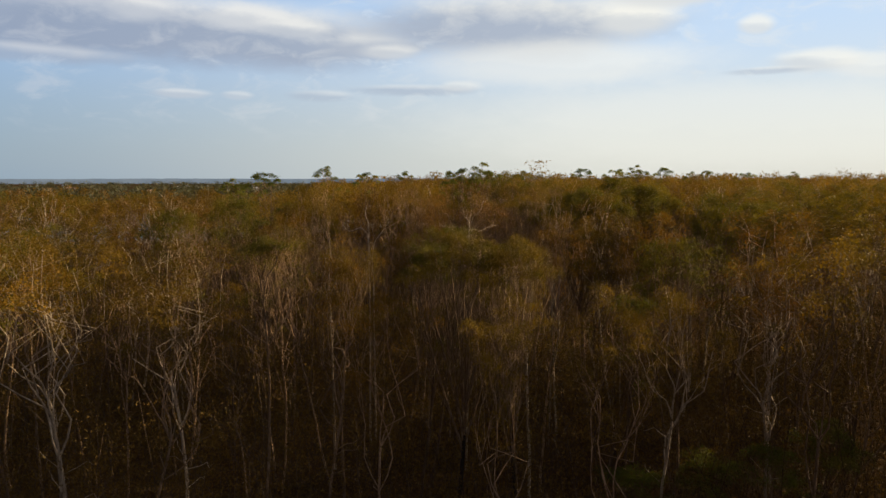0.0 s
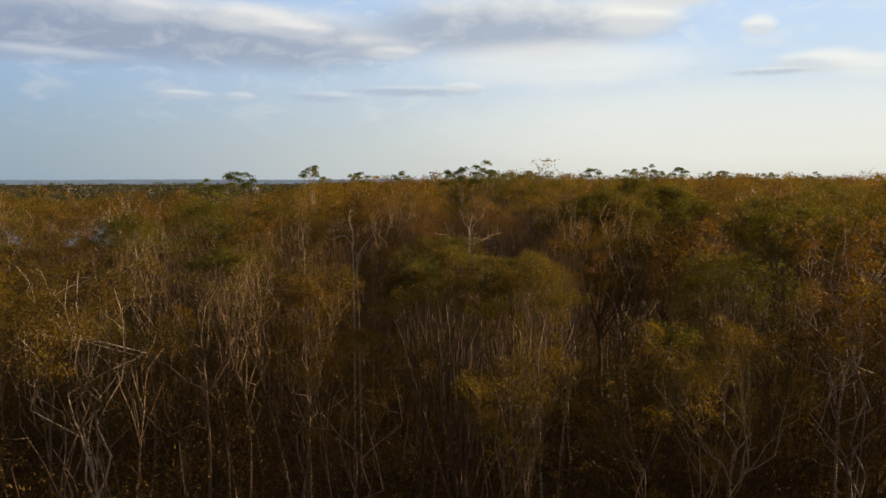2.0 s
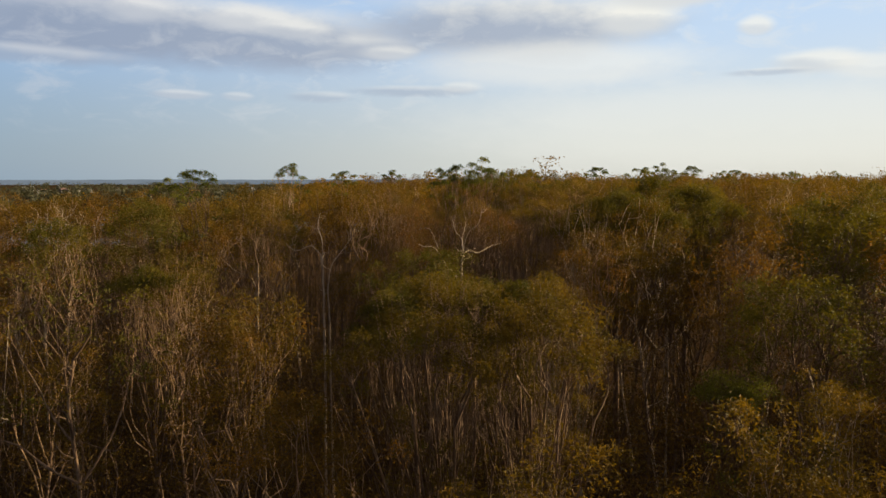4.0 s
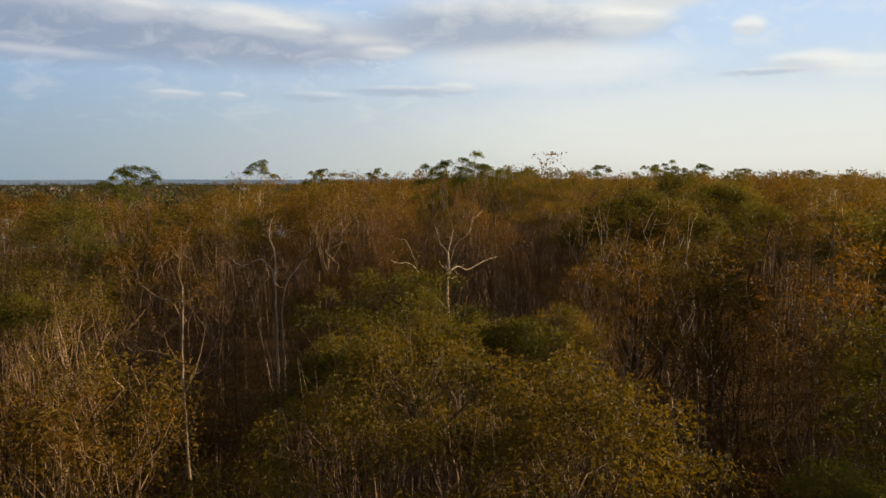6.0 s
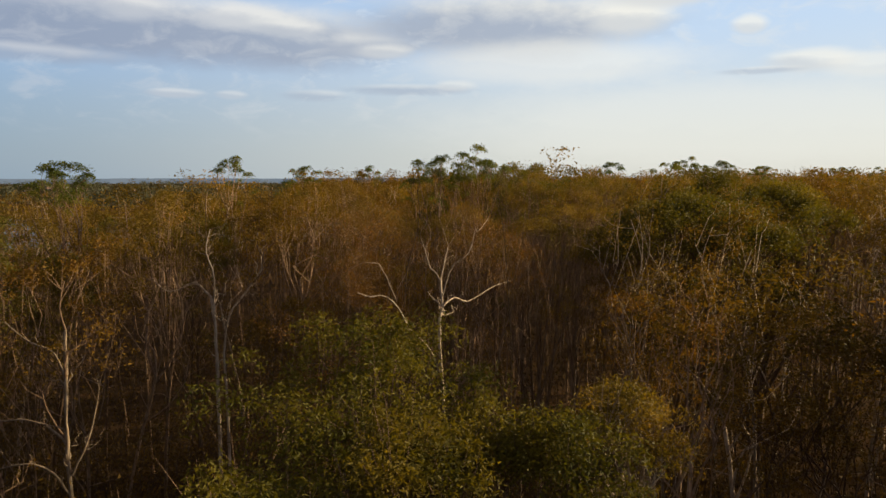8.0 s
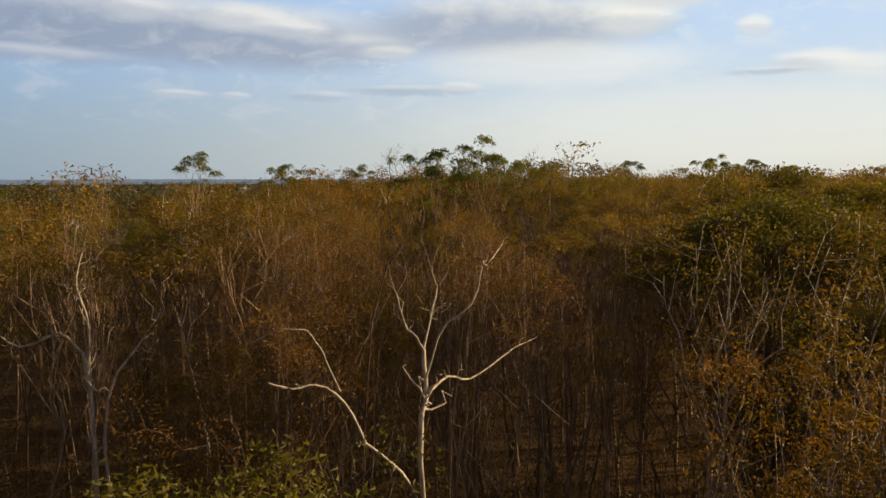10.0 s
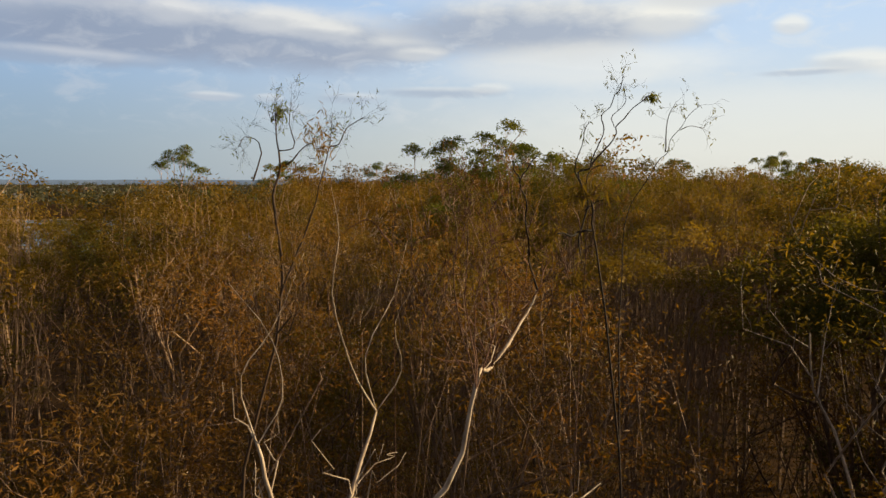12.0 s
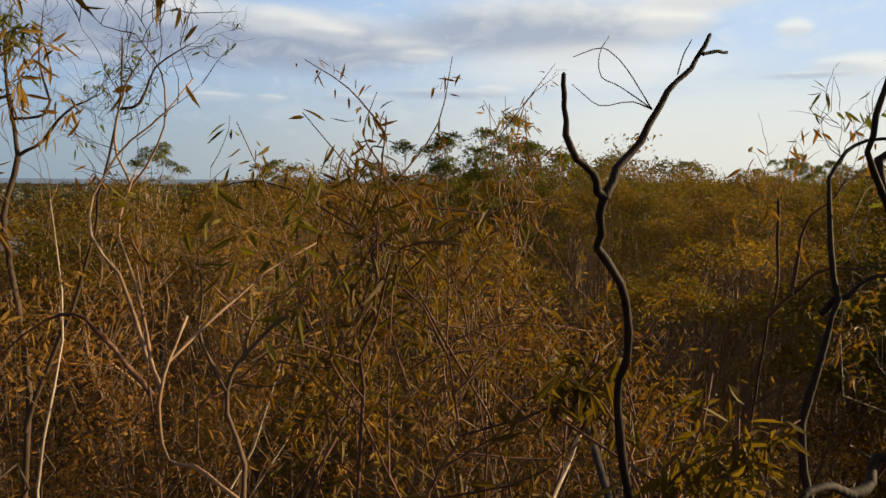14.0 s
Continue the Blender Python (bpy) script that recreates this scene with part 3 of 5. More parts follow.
def canopy(x, y, rng):
    """Height of the treetops: a level roof of leaves, a little higher ahead and to the right."""
    top = 16.5 - abs(rng.normal()) * 2.2 + np.clip((y - 50) / 30, -0.3, 1.0) + np.clip(x / 40, -0.4, 0.6)
    if y > 56 and x > -13 and rng.random() < 0.55:
        top = 17.85 + rng.uniform(-0.5, 0.4) + np.clip((x - 2) / 14, 0.0, 0.5)
    elif y > 50 and x <= -13 and rng.random() < 0.6:
        top = 17.0 + rng.uniform(-0.5, 0.35)
    top = min(top, 17.95 if y < 64 else 18.4)
    if x > 9 and 38 < y < 60:
        top = max(top, 16.2 + 1.3 * rng.random())
    side = abs(x - path_x(y))
    if side < 7 and y < 60:
        top = min(top, (15.2 if x < path_x(y) + 3 else 15.5) + 0.1 * side - 1.6 * rng.random() ** 2)
    return top


def in_wedge(x, y, margin):
    return abs(x) < margin + 0.64 * max(y, 0)


def forest():
    rng = np.random.default_rng(7)
    near, mid = Grove(prototypes(NEAR, 200)), Grove(prototypes(MID, 100))
    count = 0
    for gy in np.arange(25.5, 78, 4.3):
        for gx in np.arange(-60, 60, 4.5):
            x, y = gx + rng.uniform(-1.7, 1.7), gy + rng.uniform(-1.7, 1.7)
            r = rng.random(4)
            if not in_wedge(x, y, 4.0) or any(math.hypot(x - hx, y - hy) < hr for hx, hy, hr in KEEP):
                continue
            close = abs(x - path_x(y)) < 8 and y < 66
            grove = near if close else mid
            k = int(np.searchsorted(np.cumsum(grove.weights), r[0]))
            grove.plant(min(k, len(grove.kinds) - 1), x, y, canopy(x, y, rng), r[1] * math.tau)
            count += 1
    print("forest trees", count)


# places kept free for the trees that stand out
KEEP = [(5.3, 44.4, 2.2), (-3.2, 29.8, 2.6), (-4.4, 31.5, 2.2), (-19.5, 52.4, 1.8), (-6.4, 40.0, 1.8), (-5.5, 30.9, 1.8), (17.7, 67.2, 1.8), (9.1, 38.8, 1.8), (13.5, 52.6, 1.8), (8.0, 48.9, 1.8), (-4.6, 55.0, 1.6), (8.6, 32.9, 1.4), (2.4, 45.6, 4.2), (1.5, 43.4, 2.2), (-6.8, 42.8, 2.2), (-4.8, 47.6, 2.0), (-7.6, 28.8, 2.4), (0.5, 29.6, 2.4), (3.3, 28.4, 2.2),
        (3.0, 36.4, 2.0), (4.65, 37.0, 2.0), (10.8, 52.8, 2.4), (-5.2, 38.0, 2.4), (-4.6, 34.0, 2.0), (-4.2, 43.6, 2.0), (-2.8, 40.0, 1.6), (4.7, 49.4, 1.8), (-3.0, 54.6, 1.6), (1.0, 47.8, 1.5), (-2.5, 37.0, 2.0), (6.5, 35.5, 2.0), (3.1, 62.7, 1.6), (5.2, 52.0, 2.0), (7.6, 56.5, 2.0), (3.4, 54.6, 2.0), (9.4, 61.0, 2.0), (5.6, 60.6, 2.0), (-11.0, 58.6, 2.0), (-2.2, 58.6, 2.0)]
forest()


# ---- trees that stand out ----
def bent_limbs(wood, rows, rng, sides=8, knots=0.07, crook=1.1):
    """Hand-bent limbs with knobbly girth that tapers by length; gives their curves back."""
    curves = []
    for r0, r1, pts in rows:
        c = smooth_line(pts)
        way = np.concatenate([[0], np.cumsum(np.linalg.norm(np.diff(c, axis=0), axis=1))])
        r = r0 + (r1 - r0) * way / way[-1]
        c[1:-1] += rng.normal(size=(len(c) - 2, 3)) * np.minimum(r[1:-1, None] * 0.35, 0.01)
        if way[-1] < 6:
            ks = np.arange(0, len(c) + 4, 4)
            kink = rng.normal(size=(len(ks), 3)) * np.minimum(crook * (r0 + r1), 0.06)
            sway = np.stack([np.interp(np.arange(len(c)), ks, kink[:, a]) for a in range(3)], 1)
            c += sway * np.minimum(np.arange(len(c)), np.arange(len(c))[::-1])[:, None].clip(0, 4) / 4
        wood.tube(c, r * (1 + knots * rng.normal(size=len(c))), sides)
        curves.append((c, r1))
    return curves


def bring_home(soup, foot):
    for i in range(len(soup.v)):
        soup.v[i] = soup.v[i] - np.array(foot)


def own_tree(kind, label, foot, rows, seed, spec, crowned, bark, leaf, reach=0.45, extra=(), twig_bark=None):
    """A tree with hand-bent limbs; twigs and leaves grow on the outer part of the limbs listed in crowned."""
    rng = np.random.default_rng(seed)
    wood, crown = Soup(), Soup()
    curves = bent_limbs(wood, rows, rng)
    twigs = Soup()
    for (r0, r1, _), (c, _r) in zip(rows, curves):
        if r0 > 0.015:
            for _k in range(5):
                q, d = along(c, rng.uniform(0.45 if c[0][2] < 1 else 0.15, 0.98))
                e = q + outward(rng, d, rng.uniform(30, 70)) * rng.uniform(0.25, 0.9) * min(1.0, 22 * r0) + np.array((0, 0, 0.12))
                if q[2] < 16.6:
                    br = crooked(rng, q, e, 0.13, 5)
                    wood.tube(br, np.linspace(0.26 * r0, 0.05 * r0 + 0.001, len(br)), 5)
    for i in crowned:
        c, r = curves[i]
        if "clumps" in spec:
            for f in (1.0, 0.8, 0.6):
                p, d = along(c, f)
                e = p + outward(rng, d, rng.uniform(10, 40)) * rng.uniform(0.7, 1.3) + np.array((0, 0, 0.5))
                spray(twigs, crown, rng, p, e, rng.uniform(0.35, 0.6), r, spec)
        else:
            twiggery(twigs, crown, rng, c[int(len(c) * reach):], r * 0.8, spec, 0)
    root = tagged(new(kind), label, "tree")
    root.location = Vector(foot) * U
    for s in (wood, crown, twigs):
        bring_home(s, foot)
    part("trunk", wood.mesh("trunk", bark, True), root)
    if twigs.n:
        tagged(part("branchwork", twigs.mesh("branchwork", twig_bark or BARK_GREY, True), root), kind="stuff")
    if crown.n:
        part("crown", crown.mesh("crown", leaf), root)
    for name, rows2, bark2 in extra:
        s = Soup()
        bent_limbs(s, rows2, rng, 8, 0.07, 0.0)
        bring_home(s, foot)
        part(name, s.mesh(name, bark2, True), root, "dead charred branch without leaves")
    return root


BIG = [
    (0.0765, 0.0306, [(1.45, 43.3, -0.2), (1.55, 43.4, 5.0), (1.656, 43.3, 12.534), (1.599, 43.4, 14.569), (1.628, 43.6, 14.743), (1.599, 43.8, 15.364)]),
    (0.0204, 0.0085, [(1.599, 43.8, 15.364), (1.477, 43.833, 15.606), (1.31, 43.867, 15.82), (1.215, 43.9, 16.147)]),
    (0.0204, 0.0076, [(1.599, 43.8, 15.364), (1.706, 44.15, 15.805), (1.787, 44.5, 16.129)]),
    (0.0204, 0.0051, [(1.636, 43.5, 14.787), (1.939, 44.0, 14.951), (2.259, 44.5, 14.773), (2.748, 45.0, 14.95), (3.057, 45.5, 14.993), (3.468, 46.0, 15.046)]),
    (0.017, 0.0072, [(1.635, 43.6, 15.02), (1.923, 43.6, 15.787), (2.265, 43.6, 16.058), (2.398, 43.6, 16.584), (2.492, 44.2, 16.5), (2.626, 44.6, 16.612), (2.757, 44.9, 16.755), (2.813, 44.9, 16.843)]),
    (0.0238, 0.0119, [(1.584, 43.3, 13.243), (1.327, 43.05, 13.914), (0.911, 42.8, 14.394), (0.645, 42.8, 14.89), (0.301, 42.633, 15.214), (0.04, 42.467, 15.205), (-0.2, 42.3, 15.322)]),
    (0.0119, 0.0043, [(0.608, 42.6, 15.127), (0.432, 42.533, 15.528), (0.326, 42.467, 15.789), (0.264, 42.4, 15.946), (0.135, 42.333, 15.922), (-0.032, 42.267, 15.977), (-0.328, 42.2, 15.844)]),
    (0.0051, 0.0013, [(1.215, 43.9, 16.147), (1.12, 43.95, 16.5), (1.28, 44.0, 16.75), (1.42, 44.2, 17.15)]),
    (0.0043, 0.0013, [(1.22, 43.9, 16.13), (1.36, 43.9, 16.4), (1.30, 43.95, 16.7), (1.05, 44.0, 17.0)]),
    (0.0051, 0.0013, [(1.787, 44.5, 16.129), (1.70, 44.6, 16.45), (1.86, 44.8, 16.8), (1.936, 45.0, 17.15)]),
    (0.0043, 0.0013, [(1.78, 44.5, 16.12), (1.95, 44.45, 16.4), (1.92, 44.4, 16.7), (2.08, 44.4, 17.0)]),
    (0.0059, 0.0013, [(1.787, 44.5, 16.129), (1.68, 44.2, 16.52), (1.57, 44.27, 16.91), (1.6, 44.33, 17.23), (1.54, 44.4, 17.53)]),
]
SNAG = [
    (0.00720, 0.00336, [(2.813, 44.9, 16.843), (2.732, 44.5, 17.037), (2.675, 44.0, 17.194), (2.628, 43.45, 17.299), (2.615, 43.437, 17.386), (2.62, 43.423, 17.453), (2.608, 43.41, 17.497), (2.589, 43.397, 17.526), (2.585, 43.383, 17.544), (2.586, 43.37, 17.566)]),
    (0.00320, 0.00176, [(2.586, 43.37, 17.566), (2.574, 43.362, 17.583), (2.558, 43.355, 17.601), (2.552, 43.348, 17.63), (2.55, 43.34, 17.652)]),
    (0.00360, 0.00160, [(2.586, 43.37, 17.566), (2.596, 43.38, 17.587), (2.616, 43.39, 17.607), (2.637, 43.4, 17.649), (2.658, 43.41, 17.667), (2.674, 43.42, 17.695)]),
    (0.00160, 0.00112, [(2.666, 43.41, 17.678), (2.677, 43.415, 17.681), (2.688, 43.42, 17.681)]),
    (0.00054, 0.00030, [(2.626, 43.4, 17.634), (2.611, 43.4, 17.64), (2.585, 43.4, 17.637), (2.572, 43.4, 17.646), (2.564, 43.4, 17.653)]),
    (0.00054, 0.00030, [(2.626, 43.4, 17.634), (2.613, 43.39, 17.649), (2.595, 43.38, 17.669), (2.582, 43.37, 17.675), (2.559, 43.36, 17.667)]),
    (0.00054, 0.00030, [(2.625, 43.4, 17.635), (2.603, 43.407, 17.652), (2.589, 43.415, 17.661), (2.588, 43.422, 17.68), (2.597, 43.43, 17.696)]),
    (0.00060, 0.00036, [(2.647, 43.41, 17.662), (2.65, 43.405, 17.677), (2.654, 43.4, 17.687)]),
]
big = own_tree("pale_gum_tree", "pale gum tree with twisting white limbs and dead top", (1.45, 43.3, 0.0), BIG, 11,
         dict(FINE, counts=(7, 5), leaves=10, lengths=(0.36, 0.18), leaf=(0.052, 0.0085), spread=0.012, twig=0.15, leafy=0.6, wiggle=0.28), (7, 8, 9, 10, 11, 3, 6), BARK_PALE, LEAF_RUST, 0.45, [("dead_branch", SNAG, BARK_DARK)])
RIGHT = [
    (0.018, 0.0042, [(3.44, 44.2, -0.2), (3.34, 44.1, 9.0), (3.11, 43.65, 16.2), (2.955, 43.55, 17.261), (2.93, 43.52, 17.365), (2.922, 43.5, 17.457), (2.878, 43.5, 17.518)]),
    (0.0045, 0.0022, [(2.878, 43.5, 17.515), (2.866, 43.505, 17.565), (2.862, 43.511, 17.602), (2.911, 43.522, 17.612), (2.952, 43.533, 17.66), (3.002, 43.544, 17.723), (3.03, 43.556, 17.781), (3.032, 43.567, 17.818), (3.072, 43.578, 17.863), (3.121, 43.589, 17.901), (3.164, 43.6, 17.933)]),
    (0.0035, 0.0015, [(2.911, 43.5, 17.619), (2.919, 43.513, 17.675), (2.945, 43.525, 17.725), (2.982, 43.538, 17.794), (2.973, 43.55, 17.859), (3.006, 43.562, 17.896), (3.025, 43.575, 17.958), (3.057, 43.587, 17.997), (3.072, 43.6, 18.049)]),
    (0.002, 0.0012, [(3.027, 43.55, 17.809), (3.016, 43.562, 17.853), (3.056, 43.575, 17.894), (3.083, 43.587, 17.934), (3.074, 43.6, 17.996)]),
    (0.0032, 0.0014, [(2.87, 43.503, 17.55), (2.845, 43.5, 17.61), (2.853, 43.49, 17.658), (2.871, 43.48, 17.714), (2.871, 43.47, 17.761), (2.88, 43.46, 17.798), (2.894, 43.45, 17.821)]),
    (0.0055, 0.002, [(2.908, 43.7, 17.191), (2.902, 43.717, 17.287), (2.922, 43.733, 17.399), (2.935, 43.75, 17.461), (2.961, 43.767, 17.575), (2.981, 43.783, 17.619), (3.037, 43.8, 17.639)]),
    (0.005, 0.002, [(2.932, 43.75, 17.414), (2.954, 43.75, 17.44), (2.987, 43.75, 17.465), (3.029, 43.75, 17.468)]),
    (0.006, 0.003, [(2.924, 43.5, 17.333), (2.893, 43.475, 17.329), (2.854, 43.45, 17.317), (2.796, 43.425, 17.324), (2.756, 43.4, 17.324)]),
    (0.0045, 0.0013, [(3.11, 43.65, 16.2), (3.14, 43.8, 17.1), (3.186, 43.85, 17.441), (3.267, 43.871, 17.568), (3.311, 43.893, 17.664), (3.37, 43.914, 17.713), (3.393, 43.936, 17.771), (3.451, 43.957, 17.829), (3.505, 43.979, 17.913), (3.562, 44.0, 17.957)]),
    (0.0035, 0.0011, [(3.342, 43.85, 17.709), (3.36, 43.9, 17.791), (3.383, 43.95, 17.909), (3.431, 44.0, 17.973)]),
    (0.0022, 0.001, [(3.425, 43.9, 17.819), (3.495, 43.95, 17.844), (3.577, 44.0, 17.837)]),
]
twisted = own_tree("twisted_gum_tree", "dark twisted gum tree with thin wiry upper branches", (3.4, 44.2, 0.0), RIGHT, 12,
         dict(FINE, counts=(5, 4), lengths=(0.10, 0.06), leaves=4, leafy=0.35, twig=0.09, wiggle=0.3, spread=0.006, leaf=(0.024, 0.005)), (2, 3, 4, 5, 6, 8, 9, 10), BARK_DARK, LEAF_DOME, 0.15, (), BARK_STEM)
LEFT = [
    (0.026, 0.009, [(0.9, 45.3, -0.2), (0.85, 45.2, 9.0), (0.75, 45.1, 15.5), (1.079, 45.0, 16.899), (1.041, 45.0, 17.308), (1.026, 45.0, 17.456), (1.081, 45.0, 17.645)]),
    (0.007, 0.0025, [(1.081, 45.0, 17.645), (1.07, 45.0, 17.759), (1.05, 45.0, 17.933), (1.05, 45.0, 18.044)]),
    (0.006, 0.002, [(1.081, 45.0, 17.645), (1.153, 45.0, 17.687), (1.23, 45.0, 17.779), (1.337, 45.0, 17.831)]),
    (0.008, 0.002, [(1.063, 45.0, 16.767), (1.184, 45.0, 17.074), (1.319, 44.987, 17.417), (1.361, 44.975, 17.563), (1.425, 44.963, 17.787), (1.446, 44.95, 17.995)]),
    (0.005, 0.0015, [(1.43, 44.95, 17.786), (1.492, 44.95, 17.802), (1.546, 44.95, 17.896), (1.65, 44.95, 17.975)]),
    (0.005, 0.0015, [(1.07, 45.0, 17.759), (1.169, 45.017, 17.781), (1.135, 45.033, 17.937), (1.149, 45.05, 18.094)]),
    (0.006, 0.002, [(0.89, 45.0, 17.554), (0.942, 44.967, 17.805), (0.857, 44.933, 17.84), (0.827, 44.9, 17.781)]),
]
wiry = own_tree("wiry_gum_tree", "thin wiry gum tree with few leaf tufts at its tips", (0.9, 45.3, 0.0), LEFT, 13,
         dict(FINE, counts=(10, 6), lengths=(0.16, 0.10), leaves=3, leafy=0.22, twig=0.13, wiggle=0.34, spread=0.008, leaf=(0.03, 0.006)), (1, 2, 3, 4, 5, 6), BARK_STEM, LEAF_DOME, 0.2, (), BARK_STEM)
NEARW = [
    (0.00487, 0.00104, [(1.75, 43.5, -0.2), (1.9, 43.4, 10.0), (2.2, 43.2, 16.5), (2.363, 43.2, 17.405), (2.332, 43.22, 17.414), (2.308, 43.24, 17.409), (2.294, 43.26, 17.435), (2.293, 43.28, 17.459), (2.297, 43.3, 17.485)]),
    (0.00163, 0.00065, [(2.287, 43.28, 17.44), (2.265, 43.31, 17.451), (2.243, 43.34, 17.502), (2.219, 43.37, 17.545), (2.217, 43.4, 17.584)]),
    (0.0013, 0.00052, [(2.284, 43.3, 17.454), (2.312, 43.333, 17.487), (2.331, 43.367, 17.508), (2.363, 43.4, 17.527)]),
    (0.00104, 0.00039, [(2.213, 43.4, 17.571), (2.247, 43.387, 17.617), (2.251, 43.373, 17.656), (2.239, 43.36, 17.683)]),
    (0.00104, 0.00039, [(2.213, 43.4, 17.571), (2.204, 43.39, 17.606), (2.217, 43.38, 17.64), (2.238, 43.37, 17.668)]),
    (0.00143, 0.00052, [(2.269, 43.3, 17.453), (2.241, 43.32, 17.512), (2.207, 43.34, 17.551), (2.215, 43.36, 17.592), (2.25, 43.38, 17.628), (2.265, 43.4, 17.656)]),
]
own_tree("leaning_gum_sapling", "leaning gum sapling with a bent white stem", (1.75, 43.5, 0.0), NEARW, 14,
         dict(FINE, counts=(3, 3), lengths=(0.06, 0.04), leaves=1, leafy=0.3, twig=0.07, wiggle=0.28, spread=0.004, leaf=(0.024, 0.005)), (1, 3, 4, 5), BARK_TAN, LEAF, 0.3, (), BARK_STEM)
TWIGGY = [
    (0.008, 0.002, [(2.05, 43.5, -0.2), (2.1, 43.45, 10.0), (2.2, 43.4, 16.9), (2.308, 43.38, 17.35), (2.294, 43.38, 17.41), (2.31, 43.38, 17.44), (2.341, 43.38, 17.47)]),
    (0.0018, 0.0006, [(2.294, 43.38, 17.41), (2.273, 43.373, 17.465), (2.279, 43.367, 17.50), (2.282, 43.36, 17.52)]),
    (0.0015, 0.0006, [(2.31, 43.38, 17.44), (2.317, 43.387, 17.47), (2.333, 43.393, 17.485), (2.357, 43.4, 17.50)]),
]
own_tree("leafy_gum_sapling", "thin gum sapling with long hanging leaves", (2.05, 43.5, 0.0), TWIGGY, 18,
         dict(FINE, counts=(4, 2), lengths=(0.06, 0.035), leaves=3, leafy=0.8, twig=0.07, wiggle=0.25, spread=0.004, leaf=(0.022, 0.0045)), (0, 1, 2), BARK_GREY, LEAF_GREEN, 0.6)
RED_A = [
    (0.016, 0.0022, [(2.9, 44.4, -0.2), (2.95, 44.3, 9.0), (2.982, 44.18, 16.4), (3.002, 44.15, 17.058), (3.001, 44.125, 17.147), (2.999, 44.1, 17.232), (3.002, 44.075, 17.348), (3.001, 44.05, 17.39), (2.99, 44.025, 17.473), (2.976, 44.0, 17.553)]),
    (0.0042, 0.0014, [(2.996, 44.06, 17.354), (3.022, 44.032, 17.4), (3.05, 44.005, 17.437), (3.091, 43.978, 17.441), (3.103, 43.95, 17.456)]),
    (0.0032, 0.0012, [(3.013, 44.02, 17.399), (3.021, 44.015, 17.465), (3.03, 44.01, 17.522), (3.06, 44.005, 17.558), (3.083, 44.0, 17.592)]),
    (0.003, 0.0012, [(2.995, 44.1, 17.187), (3.043, 44.1, 17.215), (3.096, 44.1, 17.238), (3.133, 44.1, 17.268)]),
]
RED_B = [
    (0.012, 0.0016, [(1.96, 44.2, -0.2), (1.986, 44.1, 9.0), (1.956, 44.02, 16.5), (1.956, 44.0, 17.031), (1.954, 43.99, 17.155), (1.95, 43.98, 17.274), (1.966, 43.97, 17.353), (1.958, 43.96, 17.438), (1.941, 43.95, 17.484)]),
    (0.005, 0.0015, [(1.947, 44.0, 17.21), (1.885, 44.0, 17.287), (1.824, 44.0, 17.345), (1.744, 44.0, 17.324), (1.683, 44.0, 17.274)]),
]
RED_BARK = bark_material("bark_red_peeling", (0.022, 0.009, 0.006), (0.075, 0.030, 0.018), (0.20, 0.11, 0.075))
for red_rows, foot, red_seed in ((RED_A, (2.9, 44.4, 0.0), 19), (RED_B, (1.96, 44.2, 0.0), 20)):
    own_tree("red_barked_gum_sapling", "crooked gum sapling with peeling red bark", foot, red_rows, red_seed,
             dict(FINE, counts=(5, 4), lengths=(0.11, 0.06), leaves=3, leafy=0.5, twig=0.1, wiggle=0.32, spread=0.005, leaf=(0.024, 0.0055)), tuple(range(len(red_rows))), RED_BARK, LEAF_RUST, 0.6)
WHITE_LIMBED = [
    (0.077, 0.035, [(-6.7, 43.0, -0.2), (-6.75, 42.9, 6.0), (-6.87, 42.8, 10.37), (-6.89, 42.8, 11.83), (-6.85, 42.8, 13.27), (-6.8, 42.8, 14.41)]),
    (0.035, 0.0105, [(-6.88, 42.8, 10.59), (-7.11, 42.67, 10.94), (-7.65, 42.53, 11.35), (-8.55, 42.4, 11.26)]),
    (0.0315, 0.0084, [(-6.89, 42.8, 11.76), (-7.3, 42.75, 12.21), (-7.82, 42.7, 12.4), (-8.35, 42.65, 12.39), (-9.11, 42.6, 13.19)]),
    (0.028, 0.0084, [(-6.82, 42.8, 11.03), (-6.46, 42.87, 11.74), (-6.32, 42.93, 12.37), (-6.17, 43.0, 13.22)]),
    (0.0245, 0.0084, [(-6.85, 42.8, 13.27), (-7.14, 42.87, 13.83), (-7.72, 42.93, 14.1), (-8.28, 43.0, 14.58)]),
]
PINKISH = [
    (0.09, 0.0375, [(-5.0, 47.7, -0.2), (-4.94, 47.6, 10.93), (-4.95, 47.6, 12.66), (-4.97, 47.6, 13.64), (-5.07, 47.6, 14.37)]),
    (0.0675, 0.0225, [(-4.6, 47.7, -0.2), (-4.66, 47.6, 10.93), (-4.66, 47.65, 13.39), (-4.46, 47.7, 14.0), (-3.9, 47.75, 14.71), (-3.6, 47.8, 15.15)]),
    (0.03, 0.009, [(-5.07, 47.6, 14.37), (-5.52, 47.53, 14.79), (-6.2, 47.47, 14.57), (-6.66, 47.4, 14.94)]),
    (0.03, 0.0112, [(-5.0, 47.6, 14.02), (-4.95, 47.63, 14.85), (-5.15, 47.67, 15.61), (-5.05, 47.7, 16.32)]),
]
